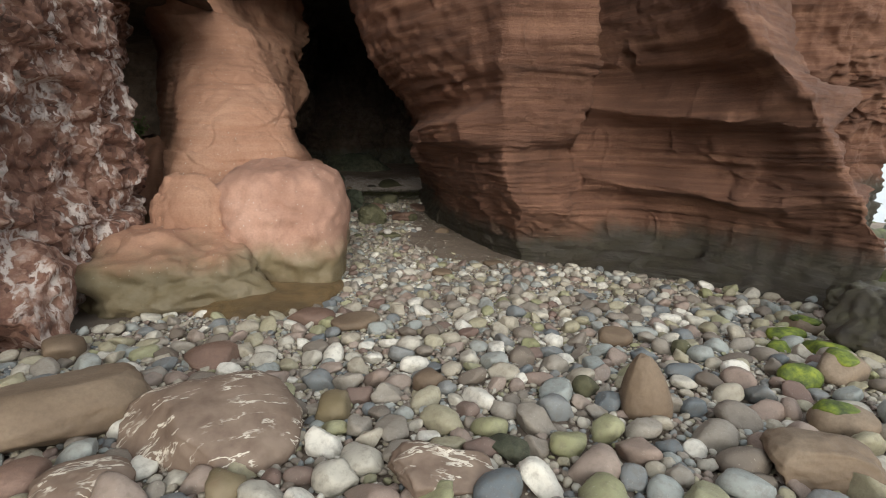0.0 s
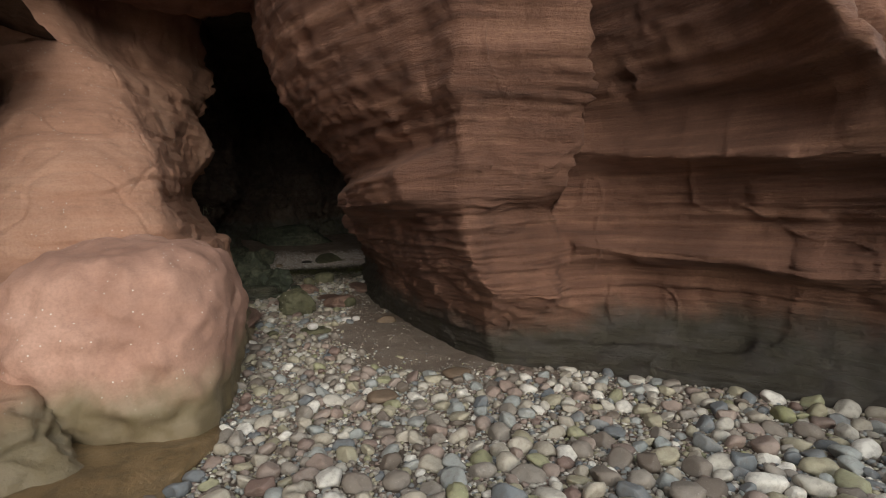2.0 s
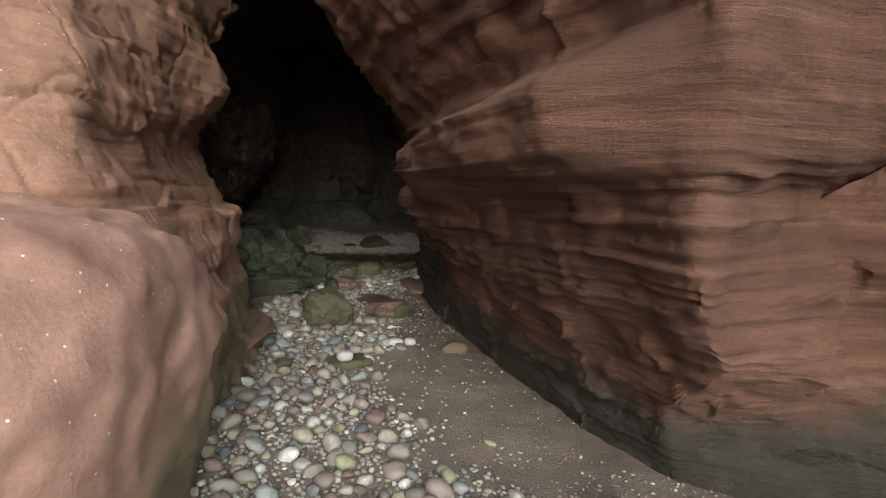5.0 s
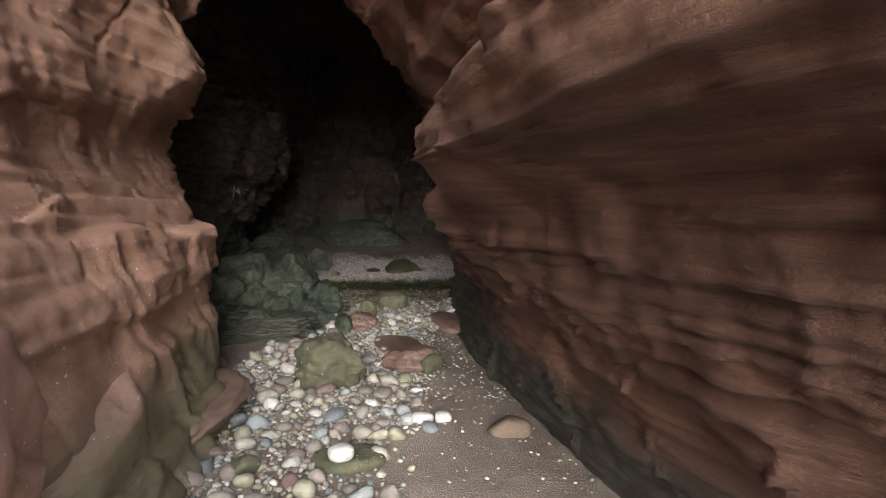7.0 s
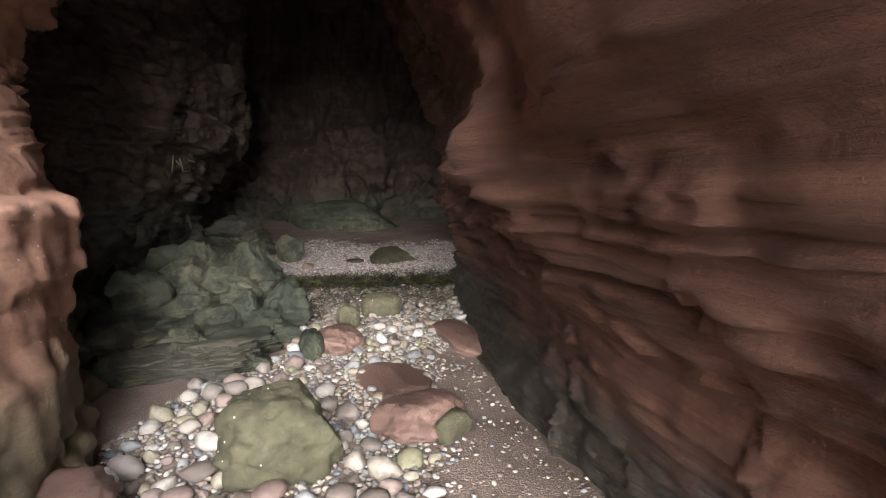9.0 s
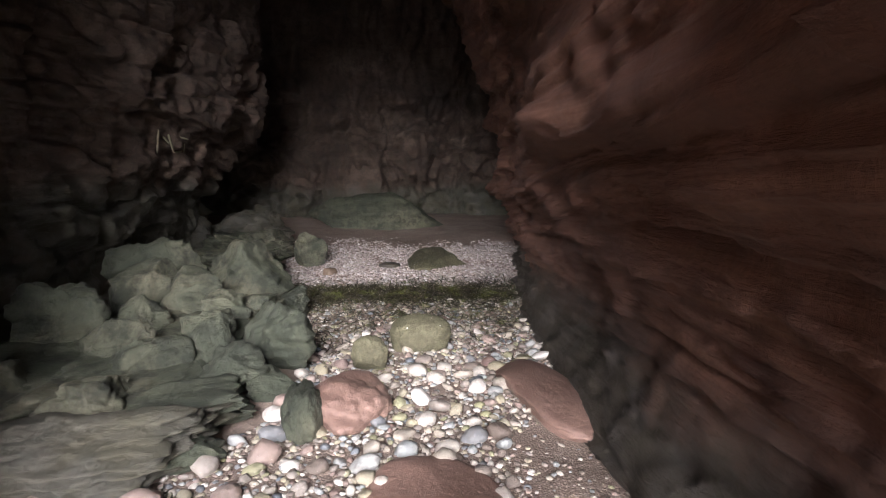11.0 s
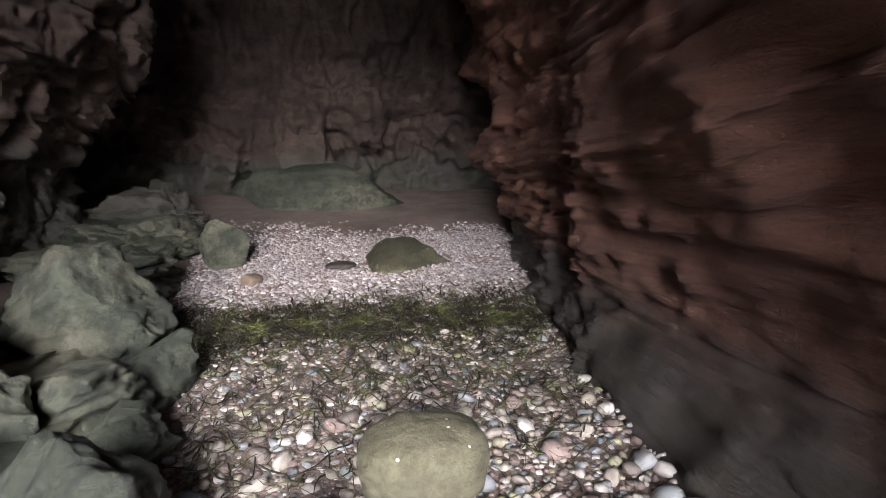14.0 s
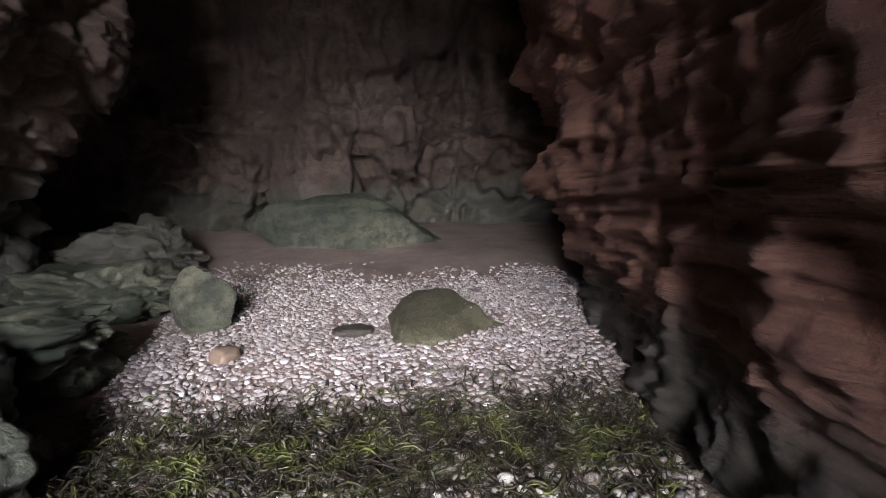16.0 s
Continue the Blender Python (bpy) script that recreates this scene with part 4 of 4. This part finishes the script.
RIGHT_EDGE = R_FOOT[2:]
LEFT_EDGE = [(-4.4, 0), (-3.3, 3), (-2.8, 5), (-2.55, 6.2), (-1.6, 6.75), (-0.5, 6.8), (0.35, 7.5), (0.6, 9), (0.75, 11), (0.85, 12), (0.6, 13.5), (1.0, 14.6), (1.7, 15.5), (1.85, 16.5), (1.6, 18), (1.25, 19.5), (1.0, 22), (0.9, 24), (0.8, 27)]


def inside(x, y, grow=0.0):
    right = np.where(y < 5.3, 7.5 + 0 * y, wall_x(RIGHT_EDGE, y))
    return (x > wall_x(LEFT_EDGE, y) - grow) & (x < right + grow)


def sand_share(x, y):
    """How far the floor is bare sand, 0 to 1."""
    p = np.column_stack([x, y, np.zeros_like(x)])
    edge = np.interp(y, [7.4, 8.3, 9.5, 11, 12.5, 14, 15.2, 16.5], [4.4, 2.9, 2.05, 2.05, 2.25, 2.55, 3.1, 3.8])
    return smooth(-0.25, 0.3, x - edge + 0.25 * fbm(p, 1.3, 3, 44)) * smooth(7.6, 8.4, y + 0.3 * fbm(p, 1.1, 3, 46)) * (1 - smooth(15.2, 16.2, y))


def scatter(count, x0, x1, y0, y1, radius, share, seed, taken, pack=0.86):
    """Places stones of falling size that do not overlap those already in taken."""
    rng = np.random.RandomState(seed)
    x, y = rng.uniform(x0, x1, count), rng.uniform(y0, y1, count)
    r = radius(x, y, rng.uniform(0, 1, count))
    keep = inside(x, y, 0.05) & (rng.uniform(0, 1, count) < share(x, y))
    x, y, r = x[keep], y[keep], r[keep]
    order = np.argsort(-r)
    out = []
    for i in order:
        a, b, c = float(x[i]), float(y[i]), float(r[i])
        gi, gj = int(a // 0.4), int(b // 0.4)
        ok = True
        for di in (-1, 0, 1):
            for dj in (-1, 0, 1):
                for (u, v, w) in taken.get((gi + di, gj + dj), ()):
                    if (u - a) ** 2 + (v - b) ** 2 < (pack * (w + c)) ** 2:
                        ok = False
                        break
                if not ok:
                    break
            if not ok:
                break
        if ok:
            taken.setdefault((gi, gj), []).append((a, b, c))
            out.append((a, b, c))
    return np.array(out)


def stone_shapes(level, count, seed, flat=0.62):
    rng = np.random.RandomState(seed)
    shapes = []
    for k in range(count):
        size = (2.0 * rng.uniform(0.95, 1.25), 2.0 * rng.uniform(0.75, 1.0), 2.0 * flat * rng.uniform(0.75, 1.25))
        p = rock_points(level, size, seed + k * 13, rng.uniform(1.95, 2.8), rng.randint(2, 8), 0.09)
        shapes.append(p - [0, 0, size[2] / 2])
    return shapes


def turned(p, rng, tilt=0.3):
    a, b, c = rng.uniform(0, 6.283), rng.normal() * tilt, rng.normal() * tilt
    m = np.array(Euler((b, c, a)).to_matrix())
    return p @ m.T


def heap_mesh(name, stones, shapes, level, material, seed, lift=0.32, tilt=0.3):
    rng = np.random.RandomState(seed)
    faces = SPHERE[level][1]
    z = ground_z(stones[:, 0], stones[:, 1])
    vs, fs, base = [], [], 0
    for (x, y, r), g in zip(stones, z):
        p = turned(shapes[rng.randint(len(shapes))] * r, rng, tilt)
        vs.append(p + [x, y, g + lift * r * rng.uniform(0.4, 1.4)])
        fs.append(faces + base)
        base += len(p)
    return mesh_from(name, np.concatenate(vs), np.concatenate(fs), material)


taken = {}
for ob in list(scene.objects):
    if ob.type == "MESH" and ob.parent is None and ob.get("category") == "rock":
        lo, hi = np.array(ob.bound_box)[[0, 6]]
        w = ob.matrix_world
        r = 0.5 * min(hi[0] - lo[0], hi[1] - lo[1])
        if r < 0.6:
            taken.setdefault((int(w.translation.x // 0.4), int(w.translation.y // 0.4)), []).append((w.translation.x, w.translation.y, 0.72 * r))


def beach_radius(x, y, u):
    big = np.interp(y, [2, 4, 6, 8, 10, 13, 16, 17.3, 19], [0.13, 0.112, 0.09, 0.078, 0.078, 0.082, 0.066, 0.046, 0.034])
    return big * (0.24 + 0.95 * u ** 16)


def beach_share(x, y):
    return (1 - 0.993 * sand_share(x, y)) * (1 - 0.6 * smooth(17.4, 18.2, y)) * (1 - smooth(18.7, 19.2, y))


near = scatter(90000, -4.0, 7.2, 1.2, 8.6, beach_radius, beach_share, 3, taken, 0.83)
deep = scatter(34000, 0.2, 4.3, 8.6, 19.2, beach_radius, beach_share, 4, taken, 0.8)
plan = (near[:, 0] > -0.2) & (near[:, 0] < 3.6) & (near[:, 1] > 2.3) & (near[:, 1] < 5.2)
rank = np.argsort(-near[:, 2] * plan)[:300]
single = np.zeros(len(near), bool)
single[rank] = True
big_shapes, mid_shapes, tiny_shapes = stone_shapes(3, 16, 500), stone_shapes(2, 18, 900), stone_shapes(1, 10, 1300, 0.55)
rest = near[~single]
large = rest[:, 2] > 0.052
shingle = [("cobbles", rest[large], big_shapes, 3, pebble_skin, 1), ("pebbles", rest[~large], mid_shapes, 2, pebble_skin, 2), ("cave_pebbles", deep, mid_shapes, 2, pebble_skin, 3)]

grit_taken = {}
def tiny_radius(x, y, u):
    return (0.011 + 0.019 * u ** 2) * (1 - 0.4 * sand_share(x, y))


def tiny_share(x, y):
    return np.where(sand_share(x, y) > 0.5, 0.3, 0.75) * (1 - smooth(18.6, 19.3, y))


gravel = scatter(30000, -3.0, 6.0, 2.0, 19.4, tiny_radius, tiny_share, 5, grit_taken)


deep_gravel = scatter(15000, 0.6, 4.3, 12.5, 19.4, tiny_radius, tiny_share, 15, grit_taken)
near_gravel = scatter(36000, -1.5, 6.0, 3.4, 9.0, tiny_radius, tiny_share, 25, grit_taken)
gravel = np.concatenate([gravel, deep_gravel, near_gravel])


def shell_radius(x, y, u):
    return 0.009 + 0.019 * u ** 2.5


def shell_share(x, y):
    p = np.column_stack([x, y, np.zeros_like(x)])
    return smooth(18.3, 19.1, y) * (1 - smooth(21.8, 23.8, y + 0.5 * fbm(p, 1.0, 3, 61)))


shell_taken = {}
shells = scatter(42000, 0.9, 5.4, 18.2, 24.0, shell_radius, shell_share, 6, shell_taken, 0.7)
shingle += [("gravel", gravel, tiny_shapes, 1, pebble_skin, 4), ("pale_shingle", shells, tiny_shapes, 1, shell_skin, 5)]
STUFF_LABEL = {"cobbles": "rounded grey, tan and reddish beach cobbles", "pebbles": "mixed grey, tan and reddish beach pebbles", "cave_pebbles": "pale rounded pebbles on the cave floor",
               "gravel": "fine mixed gravel between the stones", "pale_shingle": "pale pinkish shell and stone shingle"}
for name, stones, shapes, level, mat, seed in shingle:
    tagged(new(name, heap_mesh(name, stones, shapes, level, mat, seed)), STUFF_LABEL[name], "pebbles", kind="stuff")


# seaweed thrown up in a band before the pale shingle
def ribbon_mesh(name, count, spread, length, width, seed, material, rise=0.02):
    rng = np.random.RandomState(seed)
    vs, fs = [], []
    for k in range(count):
        x, y = spread(rng)
        if not inside(np.array([x]), np.array([y]))[0]:
            continue
        a, n = rng.uniform(0, 6.283), 6
        z0, w = ground_height(x, y) + rise * rng.uniform(0.3, 1.6), width * rng.uniform(0.4, 1.3)
        step, b = length * rng.uniform(0.4, 1.3) / n, len(vs)
        roll = rng.uniform(-0.8, 0.8)
        for j in range(n + 1):
            taper = w * (1 - 0.75 * (j / n) ** 2)
            sx, sy = -math.sin(a) * taper, math.cos(a) * taper
            z = z0 + 0.025 * math.sin(j * 1.3 + k) * (1 - j / n)
            vs += [(x + sx, y + sy, z + roll * taper), (x - sx, y - sy, z - roll * taper), (x, y, z + 0.35 * taper)]
            if j:
                c = b + 3 * j
                fs += [(c - 3, c, c + 2, c - 1), (c - 1, c + 2, c + 1, c - 2), (c - 2, c + 1, c, c - 3)]
            a += rng.normal() * 0.45
            x, y = x + math.cos(a) * step, y + math.sin(a) * step
    return mesh_from(name, np.array(vs), fs, material)


def band(rng):
    return rng.uniform(1.2, 4.3), 18.95 + 0.28 * rng.normal()


def straggle(rng):
    return rng.uniform(1.4, 4.2), 18.0 + 0.65 * rng.normal()


tagged(new("seaweed_band", ribbon_mesh("seaweed_band", 3400, band, 0.2, 0.006, 11, kelp_skin, 0.035)), "brown-green tangled seaweed strand line on shingle", "seaweed", kind="stuff")
tagged(new("seaweed_strands", ribbon_mesh("seaweed_strands", 1700, straggle, 0.26, 0.004, 12, kelp_skin, 0.035)), "dark thin seaweed strands strewn over pebbles", "seaweed", kind="stuff")

# far shore stones past the prow
rng = np.random.RandomState(77)
far = np.column_stack([rng.uniform(6.8, 30, 900), rng.uniform(-4, 22, 900), 0.06 + 0.4 * rng.uniform(0, 1, 900) ** 3])
far = far[(far[:, 0] > 10.4) | (far[:, 1] < 5.0)]
tagged(new("shore_stones", heap_mesh("shore_stones", far, mid_shapes, 2, shore_rock, 9, 0.1)), "weedy green and grey boulders on the open shore", "shore stones", kind="stuff")

# the largest cobbles on the way in, one by one
cobble_data = [mesh_from("cobble", p, SPHERE[3][1], cobble_skin) for p in big_shapes]
rng = np.random.RandomState(31)
zs = ground_z(near[single][:, 0], near[single][:, 1])
for (x, y, r), g in zip(near[single], zs):
    ob = new("cobble", cobble_data[rng.randint(len(cobble_data))])
    ob.matrix_world = pose(x, y, g + 0.3 * r, rng.normal() * 16, rng.normal() * 16, rng.uniform(0, 360)) @ Matrix.Diagonal((r, r, r, 1))
    ob.parent = ground

# scratched marks on the dark inner wall
from mathutils.bvhtree import BVHTree
wall_tree = BVHTree.FromPolygons([tuple(p) for p in left_pts], grid_faces(760, 240).tolist())
scratch_skin = plain("scratched_stone", [(0.3, (0.3, 0.28, 0.17)), (0.7, (0.42, 0.4, 0.28))], 20, 0.8, 0.003)
marks = None
for dx, dz, tall, lean in ((0.0, 0.0, 0.3, 6), (0.13, 0.03, 0.16, -40), (0.2, 0.0, 0.3, -14), (0.36, 0.06, 0.2, -75), (0.42, -0.05, 0.22, 4), (0.3, -0.16, 0.16, 80)):
    eye = Vector((1.9, 14.6, 0.75))
    way = (Vector((-0.75 + dx, 20.9, 1.28 + dz)) - eye).normalized()
    spot, normal, _, _ = wall_tree.ray_cast(eye, way)
    if spot is None:
        continue
    if marks is None:
        marks = new("scratch_marks")
        marks.matrix_world = pose(*spot)
        tagged(marks, "pale scratched marks on the dark cave wall", "graffiti")
    me = mesh_from("scratch", rock_points(2, (0.025, 0.02, tall), 7, 3.0, 2, 0.1) - [0, 0, tall / 2], SPHERE[2][1], scratch_skin)
    bar = new("scratch", me)
    bar.parent = marks
    bar.matrix_world = pose(*(spot - way * 0.004), 0, lean, 0)
